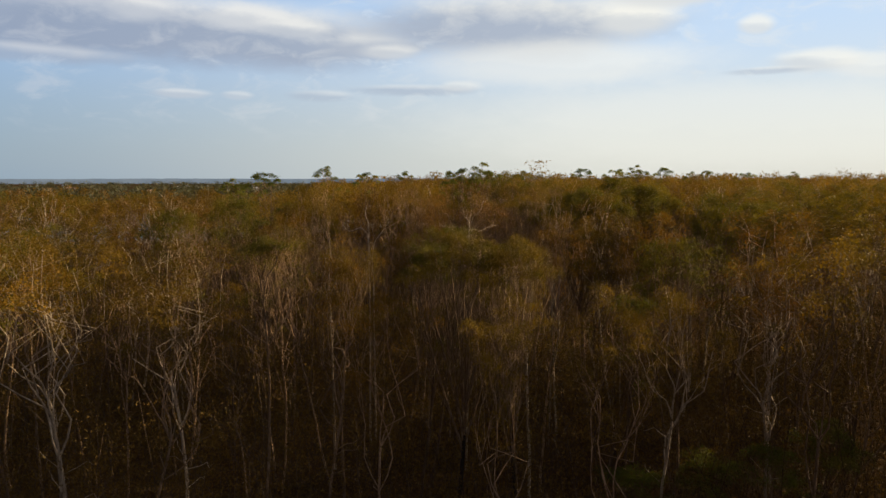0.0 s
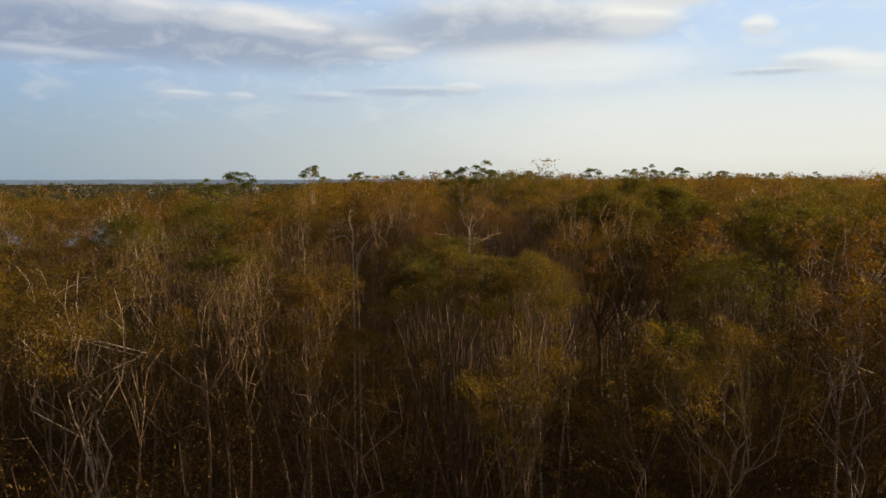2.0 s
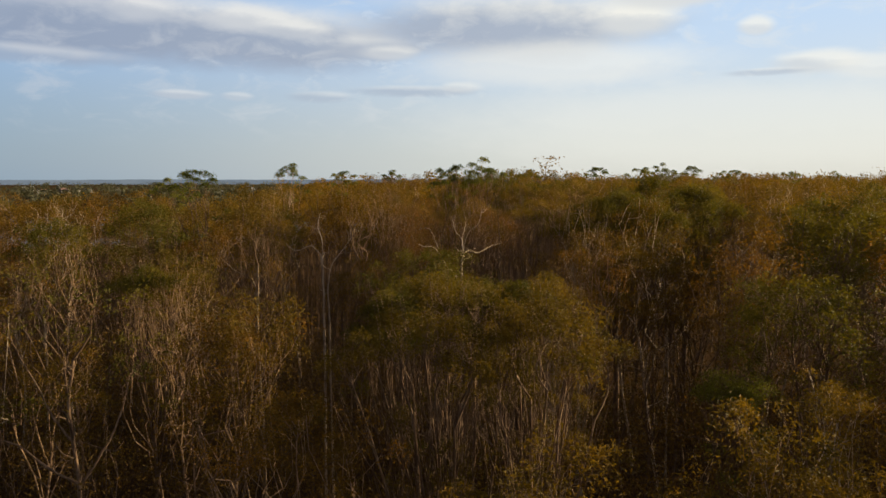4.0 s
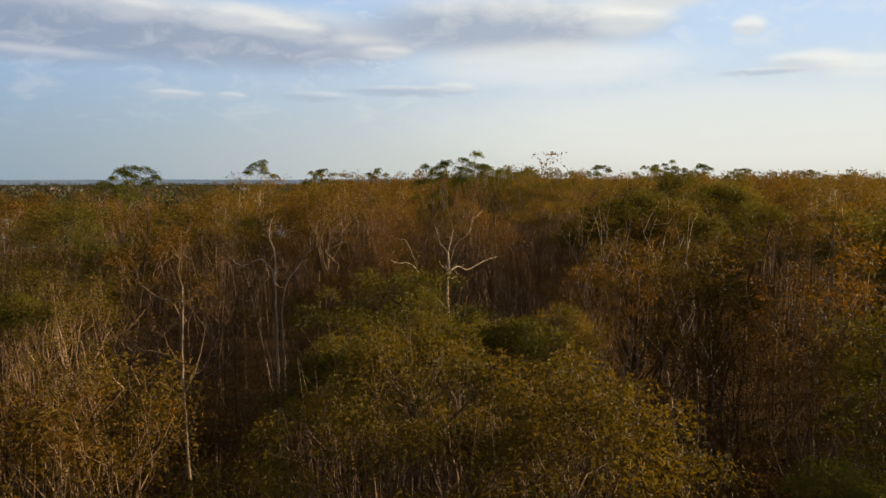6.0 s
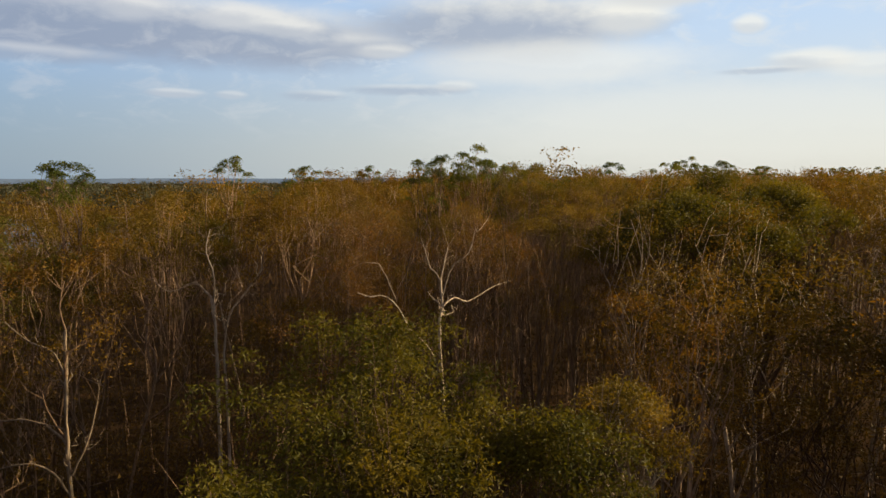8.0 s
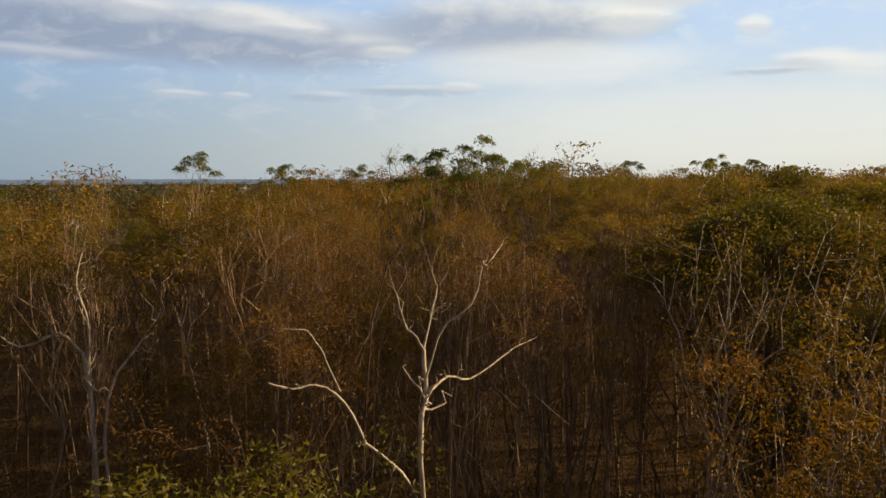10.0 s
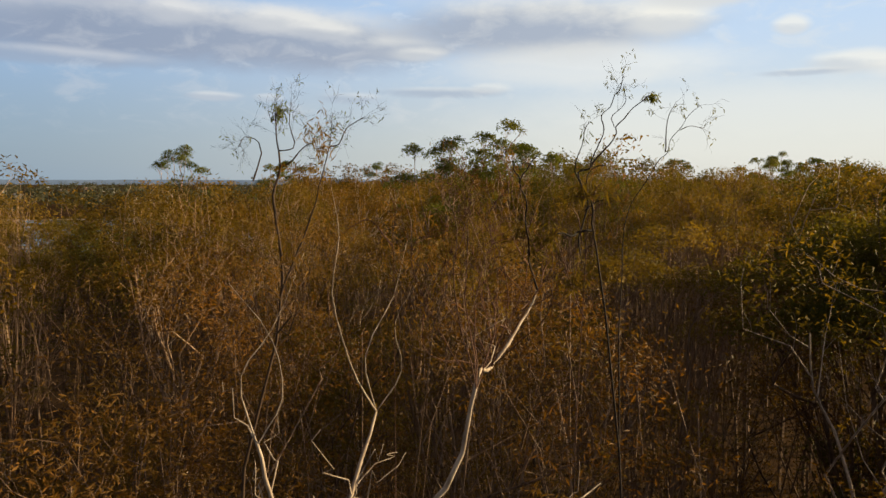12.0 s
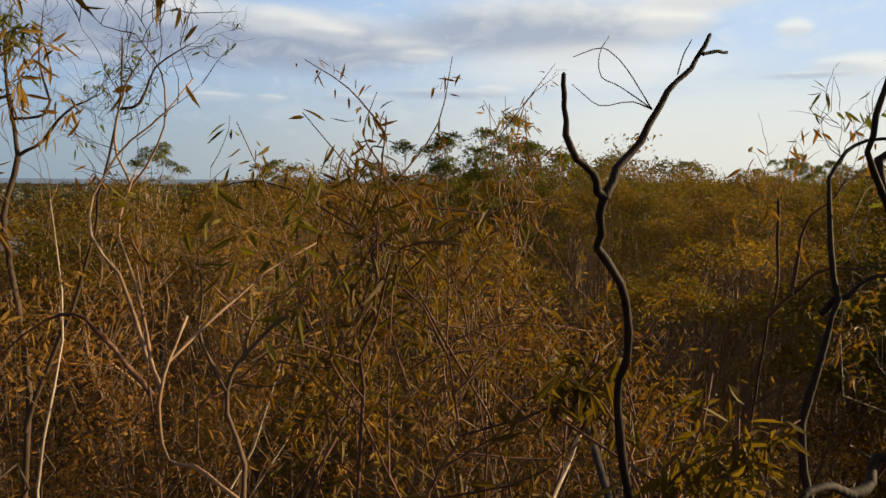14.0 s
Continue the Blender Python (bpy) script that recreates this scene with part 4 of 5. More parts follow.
EDGE_LEFT = [
    (0.078, 0.0325, [(-7.9, 29.0, -0.2), (-7.14, 28.8, 9.33), (-7.19, 28.75, 11.28), (-7.24, 28.7, 12.22), (-7.27, 28.65, 13.15), (-7.1, 28.6, 14.07)]),
    (0.0325, 0.0097, [(-7.17, 28.7, 11.29), (-7.64, 28.6, 11.61), (-8.32, 28.5, 12.21), (-9.0, 28.4, 12.47)]),
    (0.0325, 0.0097, [(-7.1, 28.7, 11.29), (-6.64, 28.77, 12.02), (-6.26, 28.83, 12.8), (-6.03, 28.9, 13.71)]),
    (0.026, 0.0078, [(-7.24, 28.7, 12.22), (-7.72, 28.57, 13.02), (-8.06, 28.43, 13.96), (-8.26, 28.3, 14.73)]),
    (0.0195, 0.0065, [(-7.11, 28.7, 10.04), (-7.67, 28.52, 10.27), (-8.2, 28.35, 10.04), (-9.11, 28.18, 10.87), (-9.88, 28.0, 11.24)]),
]
OPEN = dict(OPEN_LOBES, clumps=5, leaves=24)
own_tree("white_limbed_gum_tree", "gum tree with crooked white limbs and a thin crown", (-6.7, 43.0, 0.0), WHITE_LIMBED, 15, OPEN, (0, 2, 3, 4), BARK_PALE, LEAF, 0.55)
own_tree("twin_stemmed_gum_tree", "twin-stemmed gum tree with pinkish fanned limbs", (-4.8, 47.7, 0.0), PINKISH, 16, OPEN, (1, 2, 3), BARK_PALE, LEAF, 0.5)
own_tree("forest_edge_gum_tree", "gum tree with bare lower branches at the forest edge", (-7.9, 29.0, 0.0), EDGE_LEFT, 17, OPEN, (0, 1, 2, 3), BARK_TAN, LEAF_GREEN, 0.5)


def leaf_tuft(root, foot, tip, size, count, seed, leaf, length=0.045):
    """A thin shoot on a tree that ends in a hanging bunch of long leaves."""
    rng = np.random.default_rng(seed)
    wood, crown = Soup(), Soup()
    foot, tip = np.array(foot), np.array(tip)
    far = np.linalg.norm(tip - foot)
    c = smooth_line([foot, foot + (tip - foot) * 0.35 + rng.normal(size=3) * 0.09 * far, foot + (tip - foot) * 0.7 + rng.normal(size=3) * 0.09 * far, tip])
    wood.tube(c, np.linspace(0.0032, 0.0014, len(c)), 5)
    for e in tip + rng.normal(size=(7, 3)) * size * np.array((1, 1, 0.8)):
        c = smooth_line([tip - np.array((0, 0, size * 0.6)), (tip + e) / 2 + rng.normal(size=3) * size * 0.15, e])
        wood.tube(c, np.linspace(0.002, 0.0008, len(c)), 4)
        foliage(crown, rng, c, count, size * 0.16, length, length * 0.17, 0.9, True)
    hang(root, wood, crown, leaf)


def leafy_shoot(root, tip, seed, leaf, length=0.05, n=85):
    """A slim leader with narrow leaves hanging all along it."""
    rng = np.random.default_rng(seed)
    wood, crown = Soup(), Soup()
    tip = np.array(tip, float)
    foot = min((np.array(q) for q in FORKS), key=lambda q: np.linalg.norm((q - tip) * np.array((1, 1, 0.5))))
    low = foot + (tip - foot) * 0.45 + rng.normal(size=3) * 0.17
    c = smooth_line([foot, low, low + (tip - low) * 0.5 + rng.normal(size=3) * 0.09, tip], 0.2)
    c[1:-1] += rng.normal(size=(len(c) - 2, 3)) * 0.006
    wood.tube(c, np.linspace(0.0034, 0.001, len(c)), 5)
    for k in range(9):
        p, d = along(c, 0.3 + 0.7 * k / 9)
        e = p + outward(rng, d, rng.uniform(25, 60)) * rng.uniform(0.12, 0.3)
        t = smooth_line([p, (p + e) / 2 + rng.normal(size=3) * 0.02, e], 0.34)
        wood.tube(t, np.linspace(0.0018, 0.0007, len(t)), 4)
        foliage(crown, rng, t, n // 8, 0.014, length, length * 0.15, 0.8, True)
    foliage(crown, rng, c[-5:], n // 8, 0.012, length, length * 0.16, 0.8, True)
    hang(root, wood, crown, leaf)


def hang(root, wood, crown, leaf):
    foot = root.location / U
    bring_home(wood, foot)
    bring_home(crown, foot)
    stem = part("shoot", wood.mesh("shoot", RED_BARK, True), root)
    part("foliage", crown.mesh("foliage", leaf), stem)


FORKS = ((1.42, 44.2, 17.1), (1.936, 45.0, 17.1), (1.80, 44.7, 16.6), (2.49, 44.2, 16.5), (2.63, 44.6, 16.61), (2.26, 43.6, 16.06), (2.76, 44.9, 16.76), (2.40, 43.6, 16.55))
SHOOTS = ((2.33, 44.1, 17.7), (2.36, 44.0, 17.61), (2.25, 44.2, 17.6), (2.4, 44.3, 17.57), (2.53, 44.9, 17.8), (2.6, 45.0, 17.78), (2.65, 44.8, 17.67), (2.25, 43.9, 17.57), (2.47, 44.4, 17.48), (2.34, 43.8, 17.5), (2.54, 44.2, 17.44), (2.42, 44.0, 17.43), (2.59, 44.0, 17.4), (2.7, 44.2, 17.34), (2.24, 43.7, 17.5), (2.37, 43.9, 17.37), (2.27, 43.9, 17.37))
for k, tip in enumerate(SHOOTS):
    leafy_shoot(big, tip, 80 + k, (LEAF_RUST, LEAF_RUST, LEAF_GOLD)[k % 3], 0.031 + 0.003 * (k % 4), 120)
for k, (root, foot, tip, size, leaf) in enumerate((
        (big, (2.70, 44.3, 17.08), (2.679, 43.55, 17.273), 0.075, LEAF_GOLD), (twisted, (2.89, 43.55, 17.27), (2.83, 43.22, 17.518), 0.05, LEAF_GOLD), (big, (2.76, 44.9, 16.76), (2.855, 43.6, 17.096), 0.055, LEAF_GOLD),
        (twisted, (2.92, 43.6, 16.9), (2.739, 43.5, 17.316), 0.03, LEAF_GOLD), (big, (2.68, 44.1, 17.16), (2.639, 43.72, 17.33), 0.045, LEAF_GOLD), (big, (2.49, 44.2, 16.5), (2.267, 44.0, 17.217), 0.07, LEAF_GOLD),
        (wiry, (1.05, 45.0, 17.90), (1.06, 45.0, 18.03), 0.07, LEAF_DOME), (twisted, (3.16, 43.6, 17.93), (3.2, 43.6, 17.96), 0.022, LEAF_DOME))):
    leaf_tuft(root, foot, tip, size, 16, 60 + k, leaf, min(0.045, 0.02 + 0.45 * size))


def crowned_tree(kind, label, x, y, top, seed, radius, dome, spec, bark, leaf, fork=0.55, limbs=9, girth=0.12, lobe=0.6):
    bole = Soup()
    w, c = broom(seed, top, fork, limbs, radius, dome, spec, girth, lobe, bole)
    root = tagged(new(kind), label, "tree")
    part("trunk", bole.mesh("trunk", bark, True), root)
    tagged(part("branchwork", w.mesh("branchwork", BARK_TAN if bark is BARK_DARK else bark, True), root), kind="stuff")
    part("crown", c.mesh("crown", leaf), root)
    root.location = Vector((x, y, ground_height(x, y))) * U
    return root


def fanned_tree(kind, label, x, y, top, seed, radius, dome, spec, bark, leaf, fork=0.6, limbs=6, girth=0.07, lobe=0.8):
    w, c = fan(seed, top, fork, limbs, radius, dome, spec, girth, lobe)
    root = settle(kind, w, c, bark, leaf, label)
    root.location = Vector((x, y, ground_height(x, y))) * U
    return root


CHARRED, ROUND = "domed gum tree with a fire-blackened stem", "small leafy gum tree with a round green crown"
crowned_tree("charred_gum_tree", CHARRED, 0.5, 29.8, 15.8, 31, 1.9, 1.5, DENSE, BARK_DARK, LEAF_OLIVE, 0.52, 14, 0.13, 0.62)
crowned_tree("charred_gum_tree", CHARRED, 3.3, 28.4, 15.6, 32, 1.5, 1.2, DENSE, BARK_DARK, LEAF_OLIVE, 0.55, 11, 0.12, 0.58)
crowned_tree("leafy_gum_tree", ROUND, 2.3, 36.1, 15.0, 33, 0.85, 0.7, DENSE, BARK_GREY, LEAF_GREEN, 0.62, 8, 0.09, 0.5)
crowned_tree("leafy_gum_tree", ROUND, 0.7, 35.9, 15.05, 34, 0.95, 0.8, DENSE, BARK_GREY, LEAF_GREEN, 0.62, 8, 0.09, 0.5)
crowned_tree("leafy_gum_tree", ROUND, -1.3, 34.2, 14.8, 38, 1.2, 0.9, DENSE, BARK_GREY, LEAF_GREEN, 0.62, 8, 0.09, 0.5)
crowned_tree("leafy_gum_tree", ROUND, -9.8, 39.0, 15.1, 39, 1.3, 0.8, DENSE, BARK_GREY, LEAF_GREEN, 0.62, 8, 0.09, 0.5)
crowned_tree("golden_gum_tree", "small gum tree with a rounded golden crown", 4.65, 37.0, 15.0, 35, 0.9, 0.8, DENSE, BARK_PALE, LEAF_GOLD, 0.66, 7, 0.09, 0.45)
crowned_tree("spreading_gum_tree", "wide gum tree with a dense dark green crown", 10.8, 52.8, 17.4, 36, 3.2, 1.6, dict(DENSE, leaves=170, clumps=10, bunch=0.28, leaf=(0.11, 0.042)), BARK_GREY, LEAF_GREEN, 0.6, 18, 0.2, 0.8)
crowned_tree("spreading_gum_tree", "wide gum tree with a dense dark green crown", 16.2, 59.0, 17.6, 37, 2.8, 1.4, dict(DENSE, leaves=150, clumps=9, bunch=0.3, leaf=(0.12, 0.048)), BARK_GREY, LEAF_GREEN, 0.6, 15, 0.2, 0.8)
for gx, gy, gt, gs in ((5.2, 52.0, 16.6, 71), (7.6, 56.5, 17.4, 72), (3.4, 54.6, 16.7, 73), (9.4, 61.0, 17.9, 74), (5.6, 60.6, 17.7, 75), (-11.0, 58.6, 17.0, 76), (-2.2, 58.6, 17.3, 77)):
    crowned_tree("golden_gum_tree", "gum tree with a broad domed golden crown", gx, gy, gt, gs, 1.7, 1.3, dict(DENSE, leaves=95, clumps=9), BARK_TAN, LEAF_GOLD, 0.6, 9, 0.1, 0.62)
for sx, sy, st, sd in ((0.6, 47.4, 16.3, 41), (-1.0, 46.4, 15.9, 42), (2.3, 48.8, 17.0, 43), (-2.4, 48.8, 16.8, 44), (4.2, 48.2, 16.6, 45), (0.2, 50.6, 17.0, 48)):
    fanned_tree("hanging_leaf_gum_tree", "slim gum tree with hanging lance-shaped leaves", sx, sy, st, sd, 1.2, 1.5, dict(NEAR, leaf=(0.075, 0.018), leaves=62, fine=False), (BARK_GREY, BARK_TAN)[sd % 2], LEAF_RUST, 0.6, 6, 0.06, 0.8)
# pale stems with open, fanned crowns that can be told apart in the forest
for fx, fy, ft, ff, fs, fr in ((-19.5, 52.4, 17.2, 0.76, 91, 1.7), (-6.4, 40.0, 15.6, 0.66, 92, 1.3), (-5.5, 30.9, 15.2, 0.72, 93, 1.1), (17.7, 67.2, 17.6, 0.62, 94, 2.0), (9.1, 38.8, 14.4, 0.74, 95, 1.0),
                               (13.5, 52.6, 17.2, 0.78, 96, 1.6), (8.0, 48.9, 17.1, 0.72, 97, 1.5), (-4.6, 55.0, 17.7, 0.74, 98, 1.3), (5.7, 40.4, 16.2, 0.78, 99, 0.9)):
    fanned_tree("pale_stemmed_gum_tree", "slender gum tree with a pale stem and fanned open crown", fx, fy, ft, fs, fr, 1.6, dict(NEAR, leaves=44 if fy < 45 or abs(fx) < 6 else 30, split=4), BARK_TAN if fy < 45 or abs(fx) < 6 else BARK_PALE, LEAF, ff, 6, 0.075, 0.7)
fanned_tree("gum_tree", "slender gum tree with open dull olive crown", -4.4, 31.6, 15.2, 66, 1.6, 2.2, NEAR, BARK_GREY, LEAF_OLIVE, 0.55, 6, 0.075, 0.9)
for fx, fy, ft, fs, fr in ((8.6, 32.9, 13.1, 61, 0.7), (13.2, 27.2, 7.6, 62, 1.1), (15.6, 27.8, 7.9, 63, 1.2), (11.0, 28.6, 6.7, 64, 1.0), (8.2, 29.4, 6.3, 65, 0.9)):
    crowned_tree("leafy_gum_tree", "small bushy gum tree with a rounded green crown", fx, fy, ft, fs, fr, 0.8, dict(DENSE, leaves=90), BARK_GREY, LEAF_DOME, 0.62, 7, 0.07, 0.5)

# tall trees that break the skyline, with flat clumps of leaves on thin stems
UMBRELLA = dict(clumps=5, leaves=80, bunch=0.16, leaf=(0.10, 0.04), side=1, fine=None, flat=0.3)
rows = ((-12.1, 77.0, 19.3), (-16.1, 58.3, 18.5), (3.1, 62.7, 19.0), (1.8, 63.4, 18.4), (-5.0, 98.0, 19.1), (18.0, 102.0, 19.6), (25.4, 95.3, 19.5), (-9.0, 84.0, 18.5), (13.0, 92.0, 17.9),
        (30.0, 101.0, 19.4), (36.0, 104.0, 18.7), (20.5, 86.0, 18.8), (0.5, 93.0, 18.9), (8.5, 88.0, 18.7), (-19.5, 66.0, 17.9), (41.0, 98.0, 18.5), (11.0, 101.0, 19.2), (45.0, 120.0, 19.4), (58.0, 118.0, 19.2))
umbrellas = []
for k in range(4):
    w, c = broom(300 + k, 19.0, 0.80, 8 + k, 1.3 + 0.14 * k, 1.0, UMBRELLA, 0.09, 0.27)
    umbrellas.append(("emergent_gum_tree", 19.0, w, c, BARK_TAN, LEAF_DOME, "tall gum tree with flat clumped crown above the canopy", 1.0))
tall = Grove(umbrellas)
for k, (x, y, t) in enumerate(rows):
    tall.plant(k % 4, x, y, t, k * 1.7)


# ---- woods further off, and low growth under the trees ----
def scatter_woods():
    rng = np.random.default_rng(21)
    wood, crown = Soup(), Soup()

    def tree(x, y, top, blades, ln, wd, stems):
        foot = np.array((x, y, -0.2))
        rad = rng.uniform(1.6, 2.6)
        lobes = rng.normal(size=(7, 3)) * np.array((rad * 0.55, rad * 0.55, 1.5)) + np.array((x, y, top - 3.2))
        lobes[:, 2] = np.minimum(lobes[:, 2], top - 0.5)
        off = rng.normal(size=(blades, 3)) * np.array((0.62, 0.62, 0.42))
        own = lobes[rng.integers(0, 7, blades)] + off
        face = off / (np.linalg.norm(off, axis=1, keepdims=True) + 1e-9) + np.array((0, 0, 0.35))
        own[:, 2] = np.minimum(own[:, 2], top - 0.25 * rng.random(blades))
        crown.leaves(own, rng.normal(size=(blades, 3)) + np.array((0, 0, -0.3)), ln, wd, rng, None, face)
        if stems:
            fork = np.array((x + rng.normal() * 0.3, y, top * 0.55))
            wood.tube([foot, fork], [0.12, 0.08], 4)
            for lobe in lobes[:stems]:
                wood.tube([fork, (fork + lobe) / 2 + rng.normal(size=3) * 0.3, lobe], [0.06, 0.04, 0.015], 3)

    for gy in np.arange(79, 150, 4.8):
        for gx in np.arange(-110, 110, 5.0):
            x, y = gx + rng.uniform(-2, 2), gy + rng.uniform(-2, 2)
            if in_wedge(x, y, 2) and not (x < -34 and y > 96):
                tree(x, y, 17.4 + rng.normal() * 0.7 + np.clip((x + 10) / 12, -1.2, 0.9), 480, 0.28, 0.13, 6)
    for gy in np.arange(152, 480, 9.5):
        for gx in np.arange(-330, 330, 9.5):
            x, y = gx + rng.uniform(-4, 4), gy + rng.uniform(-4, 4)
            if in_wedge(x, y, -2) and not x < -30 - 0.16 * (y - 150):
                tree(x, y, 17.2 + rng.normal() * 1.0 + np.clip(x / 60, -0.8, 1.2), 260, 0.5, 0.27, 0)
    # the forest goes on to the right and behind, where the view never turns: unseen trees added and raised to shade the
    # view
    for gy in np.arange(-38, 80, 4.6):
        for gx in np.arange(6, 74, 4.6):
            x, y = gx + rng.uniform(-2, 2), gy + rng.uniform(-2, 2)
            if (x > 7.5 + 0.66 * max(y + 3, 0) and (y > -12 or x > 8)) or (y < -9 and x > -20):
                if x < 34 + 0.66 * max(y, 0):
                    tree(x, y, 17.4 + rng.normal() * 1.1, 190, 0.8, 0.45, 3)
    for gy in np.arange(-20, 78, 5.0):
        for gx in np.arange(-76, -8, 5.0):
            x, y = gx + rng.uniform(-2, 2), gy + rng.uniform(-2, 2)
            if x < -9.5 - 0.66 * max(y + 3, 0) and x > -34 - 0.66 * max(y, 0):
                tree(x, y, 15.0 + rng.normal() * 1.0, 150, 0.7, 0.36, 3)
    a = tagged(new("distant_woods", crown.mesh("distant_woods", LEAF)), "olive brown treetops of the woods further off", "woods", kind="stuff")
    b = tagged(new("distant_stems", wood.mesh("distant_stems", BARK_GREY)), "thin stems of the woods further off", "woods", kind="stuff")
    return a, b


def scatter_undergrowth():
    rng = np.random.default_rng(22)
    stems, blades = Soup(), Soup()
    for n in range(1900):
        y = rng.uniform(12, 76)
        x = rng.uniform(-1, 1) * (7 + 0.64 * y)
        h = rng.uniform(0.8, 3.0) if y < 24 else rng.uniform(2.0, 12.0)
        foot = np.array((x, y, -0.1))
        stem = limb(rng, foot, (rng.normal() * 0.12, rng.normal() * 0.12, 1), h, 6, 0.11, 0.05)
        stems.tube(stem, np.linspace(0.026, 0.008, 7), 3)
        tips = [stem[-1]]
        for _ in range(3):
            q, d = along(stem, rng.uniform(0.45, 0.95))
            e = q + outward(rng, d, rng.uniform(25, 60)) * rng.uniform(0.5, 0.18 * h + 0.6)
            stems.tube(crooked(rng, q, e, 0.1, 3), [0.011, 0.009, 0.006, 0.003], 3)
            tips.append(e)
        near = y < 34
        k = 64 if near else 50
        tips = np.repeat(np.array(tips), k, axis=0)
        off = rng.normal(size=(len(tips), 3)) * np.array((0.5, 0.5, 0.5))
        face = off / (np.linalg.norm(off, axis=1, keepdims=True) + 1e-9) + np.array((0, 0, 0.35))
        blades.leaves(tips + off, rng.normal(size=(len(tips), 3)) + np.array((0, 0, 0.2)), 0.12 if near else 0.15, 0.045 if near else 0.06, rng, None, face)
    for n in range(2200):
        y = rng.uniform(26, 72)
        x = rng.uniform(-1, 1) * (6 + 0.6 * y)
        h = rng.uniform(1.0, 4.4)
        off = rng.normal(size=(46, 3)) * np.array((0.6, 0.6, 0.28 * h))
        face = off / (np.linalg.norm(off, axis=1, keepdims=True) + 1e-9) + np.array((0, 0, 0.35))
        blades.leaves(np.array((x, y, 0.5 * h)) + off, rng.normal(size=(46, 3)) + np.array((0, 0, 0.4)), 0.19, 0.085, rng, None, face)
    tagged(new("undergrowth_stems", stems.mesh("undergrowth_stems", BARK_STEM)), "thin dark sapling stems under the trees", "undergrowth", kind="stuff")
    tagged(new("undergrowth", blades.mesh("undergrowth", LEAF_SHRUB)), "dull green shrubs and saplings under the trees", "undergrowth", kind="stuff")


scatter_woods()
scatter_undergrowth()


# ---- the open land to the left, far off ----
def simple(name, verts, faces, mat):
    me = bpy.data.meshes.new(name)
    me.from_pydata([tuple(Vector(v) * U) for v in verts], [], faces)
    me.materials.append(mat)
    return me


def make_pond():
    m, nt, bsdf, out = material("still_water")
    bsdf.inputs["Base Color"].default_value, bsdf.inputs["Roughness"].default_value = (0.03, 0.035, 0.035, 1), 0.06
    bp = nt.nodes.new("ShaderNodeBump")
    bp.inputs["Strength"].default_value, bp.inputs["Distance"].default_value = 0.15, 0.05
    nt.links.new(noise_tex(nt, 1.5, 4), bp.inputs["Height"])
    nt.links.new(bp.outputs[0], bsdf.inputs["Normal"])
    sand, nt2, b2, _ = material("pale_sand")
    nt2.links.new(ramp(nt2, noise_tex(nt2, 0.08, 5), [(0.3, (0.10, 0.08, 0.05)), (0.7, (0.19, 0.155, 0.11))]), b2.inputs["Base Color"])
    b2.inputs["Roughness"].default_value = 0.9
    rng = np.random.default_rng(5)
    for name, mat, grow, z, label, cat in (("pond_bank", sand, 1.16, 0.42, "pale sandy bank round a pond", "bank"), ("pond", m, 1.0, 0.48, "still pond that mirrors the evening sky", "water")):
        v = [(-150 + grow * 105 * math.cos(a) * (1 + 0.12 * math.sin(3 * a + 1) + 0.06 * math.sin(7 * a)), 265 + grow * 70 * math.sin(a) * (1 + 0.1 * math.sin(5 * a)), z) for a in np.arange(0, math.tau, math.tau / 72)]
        tagged(new(name, simple(name, v, [list(range(72))], mat)), label, cat, kind="structure")


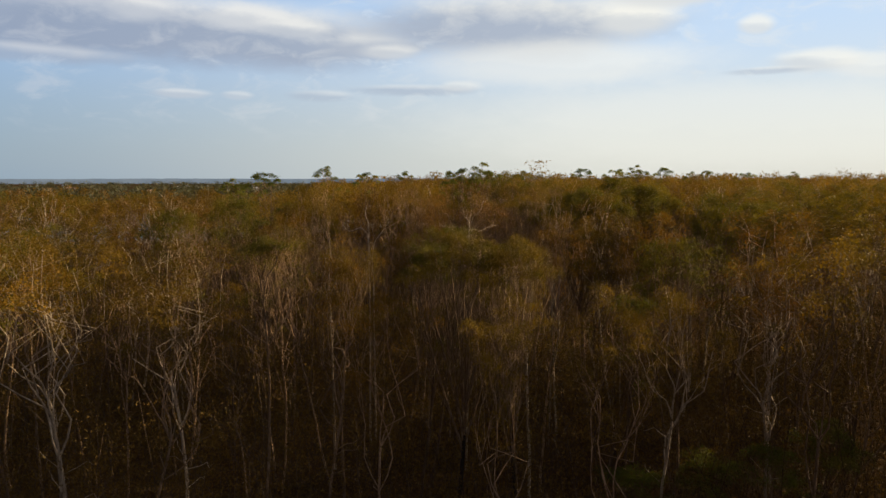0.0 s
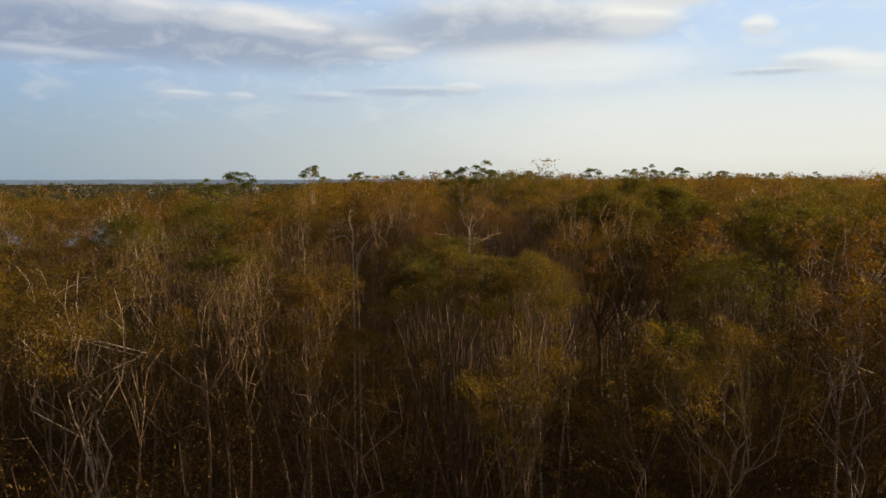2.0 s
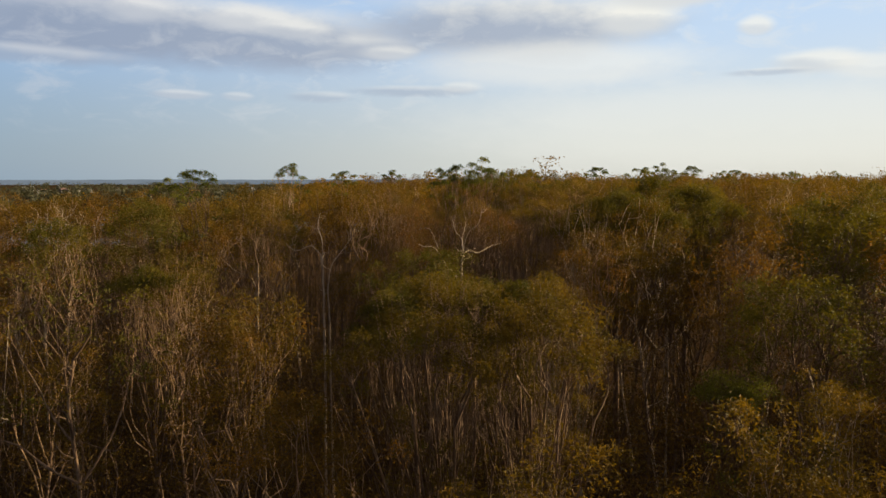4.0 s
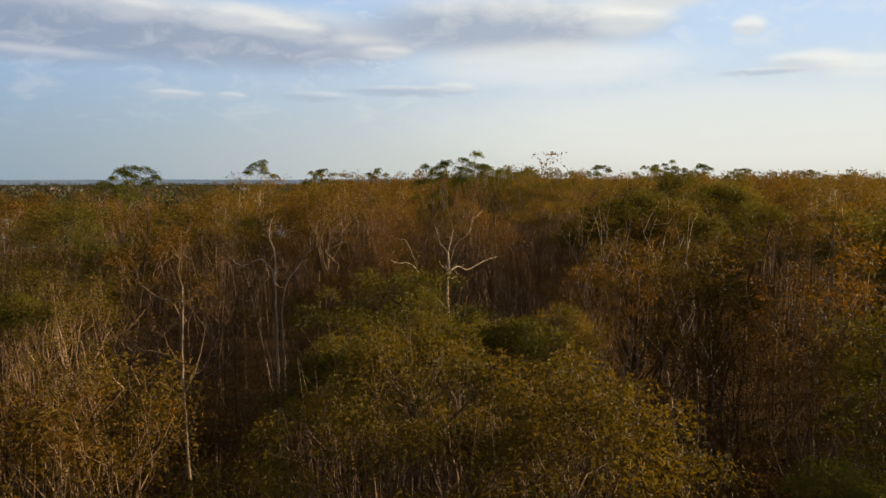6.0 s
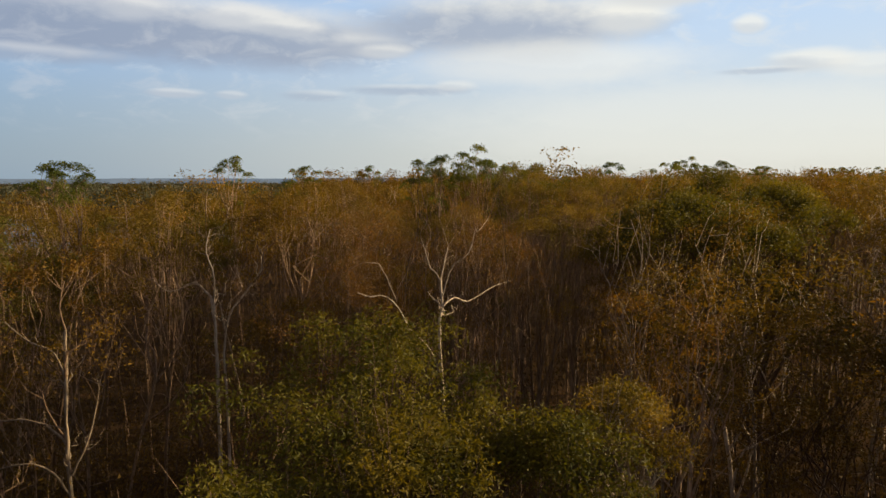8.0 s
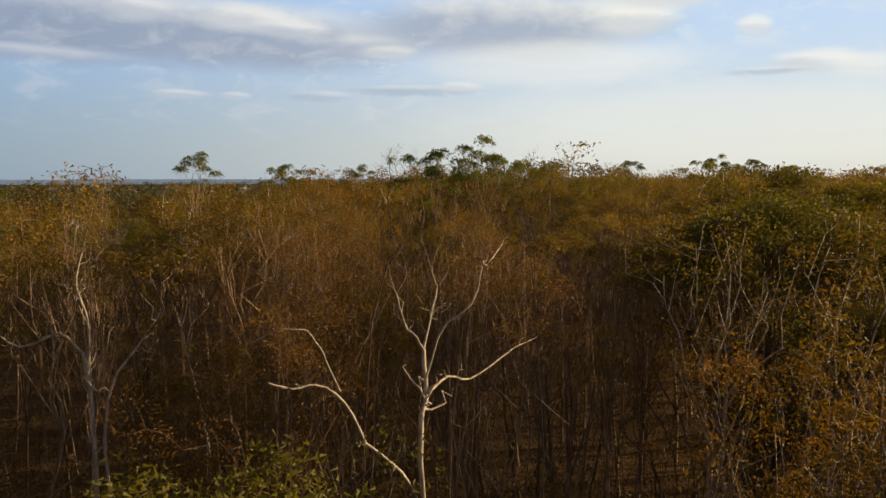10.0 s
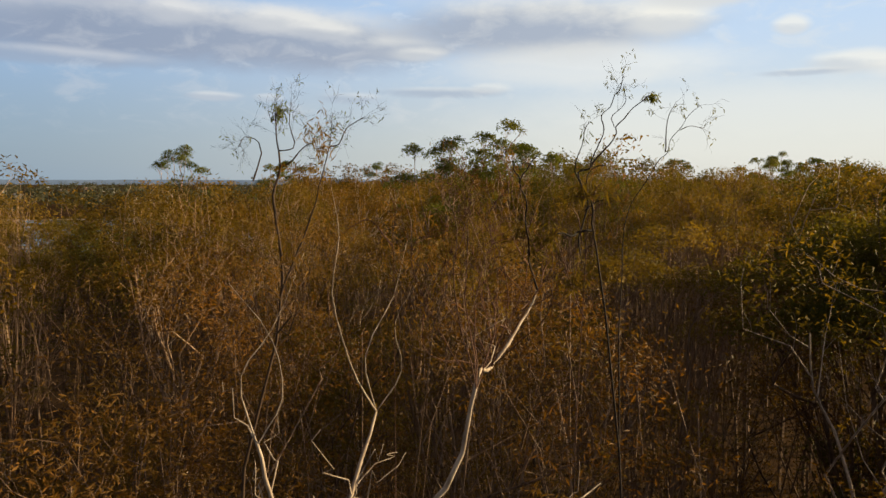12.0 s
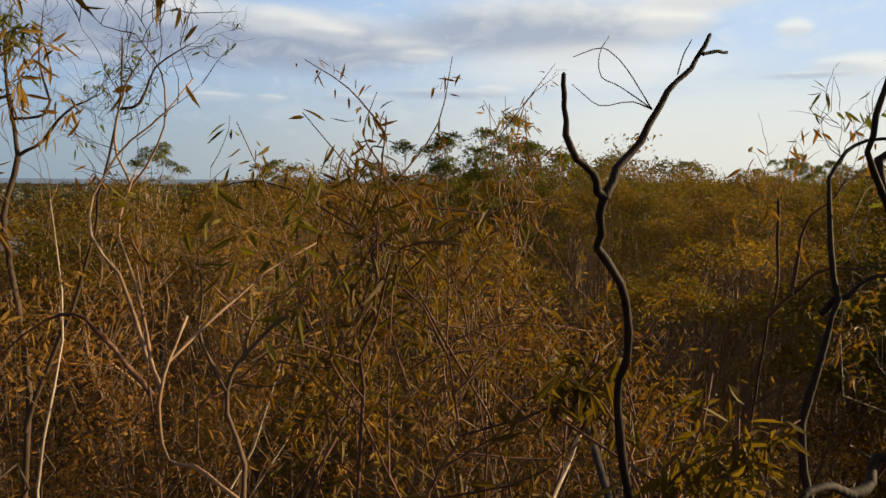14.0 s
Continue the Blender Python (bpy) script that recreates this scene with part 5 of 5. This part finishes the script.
def make_houses():
    rng = np.random.default_rng(6)
    wallm, nt, b1, _ = material("render_wall")
    nt.links.new(ramp(nt, noise_tex(nt, 0.6, 4), [(0.3, (0.085, 0.08, 0.075)), (0.7, (0.13, 0.12, 0.11))]), b1.inputs["Base Color"])
    roofs = []
    for name, c in (("pale_sheet_roof", (0.24, 0.25, 0.26)), ("tile_roof", (0.22, 0.13, 0.10)), ("grey_sheet_roof", (0.26, 0.28, 0.31))):
        rm, nt, b1, _ = material(name)
        nt.links.new(ramp(nt, noise_tex(nt, 0.8, 4), [(0.3, tuple(0.8 * k for k in c)), (0.7, c)]), b1.inputs["Base Color"])
        b1.inputs["Roughness"].default_value = 0.5
        roofs.append(rm)
    for k in range(26):
        d = rng.uniform(700, 1500)
        a = radians(-rng.uniform(13, 34))
        x, y = d * math.sin(a), d * math.cos(a)
        w, l, h, rise = rng.uniform(4, 6), rng.uniform(7, 12), rng.uniform(4.5, 6.5), rng.uniform(1.6, 2.4)
        root = tagged(new("house"), ("detached house with a pale metal roof", "detached house with a brown tiled roof", "detached house with a grey metal roof")[k % 3], "house", "houses beyond the woods")
        root.location, root.rotation_euler[2] = Vector((x, y, 0)) * U, rng.uniform(0, 3.1)
        part("wall", simple("wall", [(sx * l / 2, sy * w / 2, z) for z in (0, h) for sx, sy in ((-1, -1), (1, -1), (1, 1), (-1, 1))], [(0, 1, 5, 4), (1, 2, 6, 5), (2, 3, 7, 6), (3, 0, 4, 7)], wallm), root)
        e = 0.5
        part("roof", simple("roof", [(-l / 2 - e, -w / 2 - e, h), (l / 2 + e, -w / 2 - e, h), (l / 2 + e, w / 2 + e, h), (-l / 2 - e, w / 2 + e, h), (-l / 2 + w / 2, 0, h + rise), (l / 2 - w / 2, 0, h + rise)], [(0, 1, 5, 4), (1, 2, 5), (2, 3, 4, 5), (3, 0, 4), (3, 2, 1, 0)], roofs[k % 3]), root)


def far_country():
    """Scattered trees over the plain, out to the horizon, and a low wooded rise behind; both have haze put into their
    colour.
    """
    rng = np.random.default_rng(23)
    crown = Soup()
    for k in range(1700):
        d = 330 * (6.0 ** rng.random())
        a = radians(rng.uniform(-38, 36))
        x, y = d * math.sin(a), d * math.cos(a) + 20
        if math.hypot((x + 150) / 125, (y - 265) / 90) < 1:
            continue
        top = rng.uniform(8, 15.5)
        n = 45
        p = np.array((x, y, top * 0.62)) + rng.normal(size=(n, 3)) * np.array((3.2, 3.2, top * 0.16))
        p[:, 2] = np.clip(p[:, 2], 0.5, top)
        crown.leaves(p, rng.normal(size=(n, 3)), 2.0, 1.2, rng, None)
    tagged(new("scattered_far_trees", crown.mesh("scattered_far_trees", LEAF_HAZED)), "trees scattered over the far plain, painted grey green with haze", "woods", kind="stuff")
    # the rise is no lamp: its blue grey glow stands in for haze
    hazy, nt, b1, _ = material("far_rise_haze_glow")
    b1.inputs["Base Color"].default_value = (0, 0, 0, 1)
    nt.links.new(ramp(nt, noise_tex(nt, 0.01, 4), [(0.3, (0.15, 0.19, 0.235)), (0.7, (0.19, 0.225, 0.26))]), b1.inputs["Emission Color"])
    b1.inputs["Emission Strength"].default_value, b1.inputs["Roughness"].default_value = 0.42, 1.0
    v, f = [], []
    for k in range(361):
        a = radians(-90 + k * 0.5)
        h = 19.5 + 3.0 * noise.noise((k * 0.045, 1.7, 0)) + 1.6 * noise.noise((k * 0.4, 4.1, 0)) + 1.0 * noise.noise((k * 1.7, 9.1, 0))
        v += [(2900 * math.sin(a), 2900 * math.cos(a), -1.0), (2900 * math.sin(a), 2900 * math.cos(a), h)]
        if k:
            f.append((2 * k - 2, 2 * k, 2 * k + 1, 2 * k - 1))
    tagged(new("backdrop", simple("backdrop", v, f, hazy)), "low wooded rise along the horizon, glowing in haze blue grey", "hills", kind="structure")


make_pond()
make_houses()
far_country()
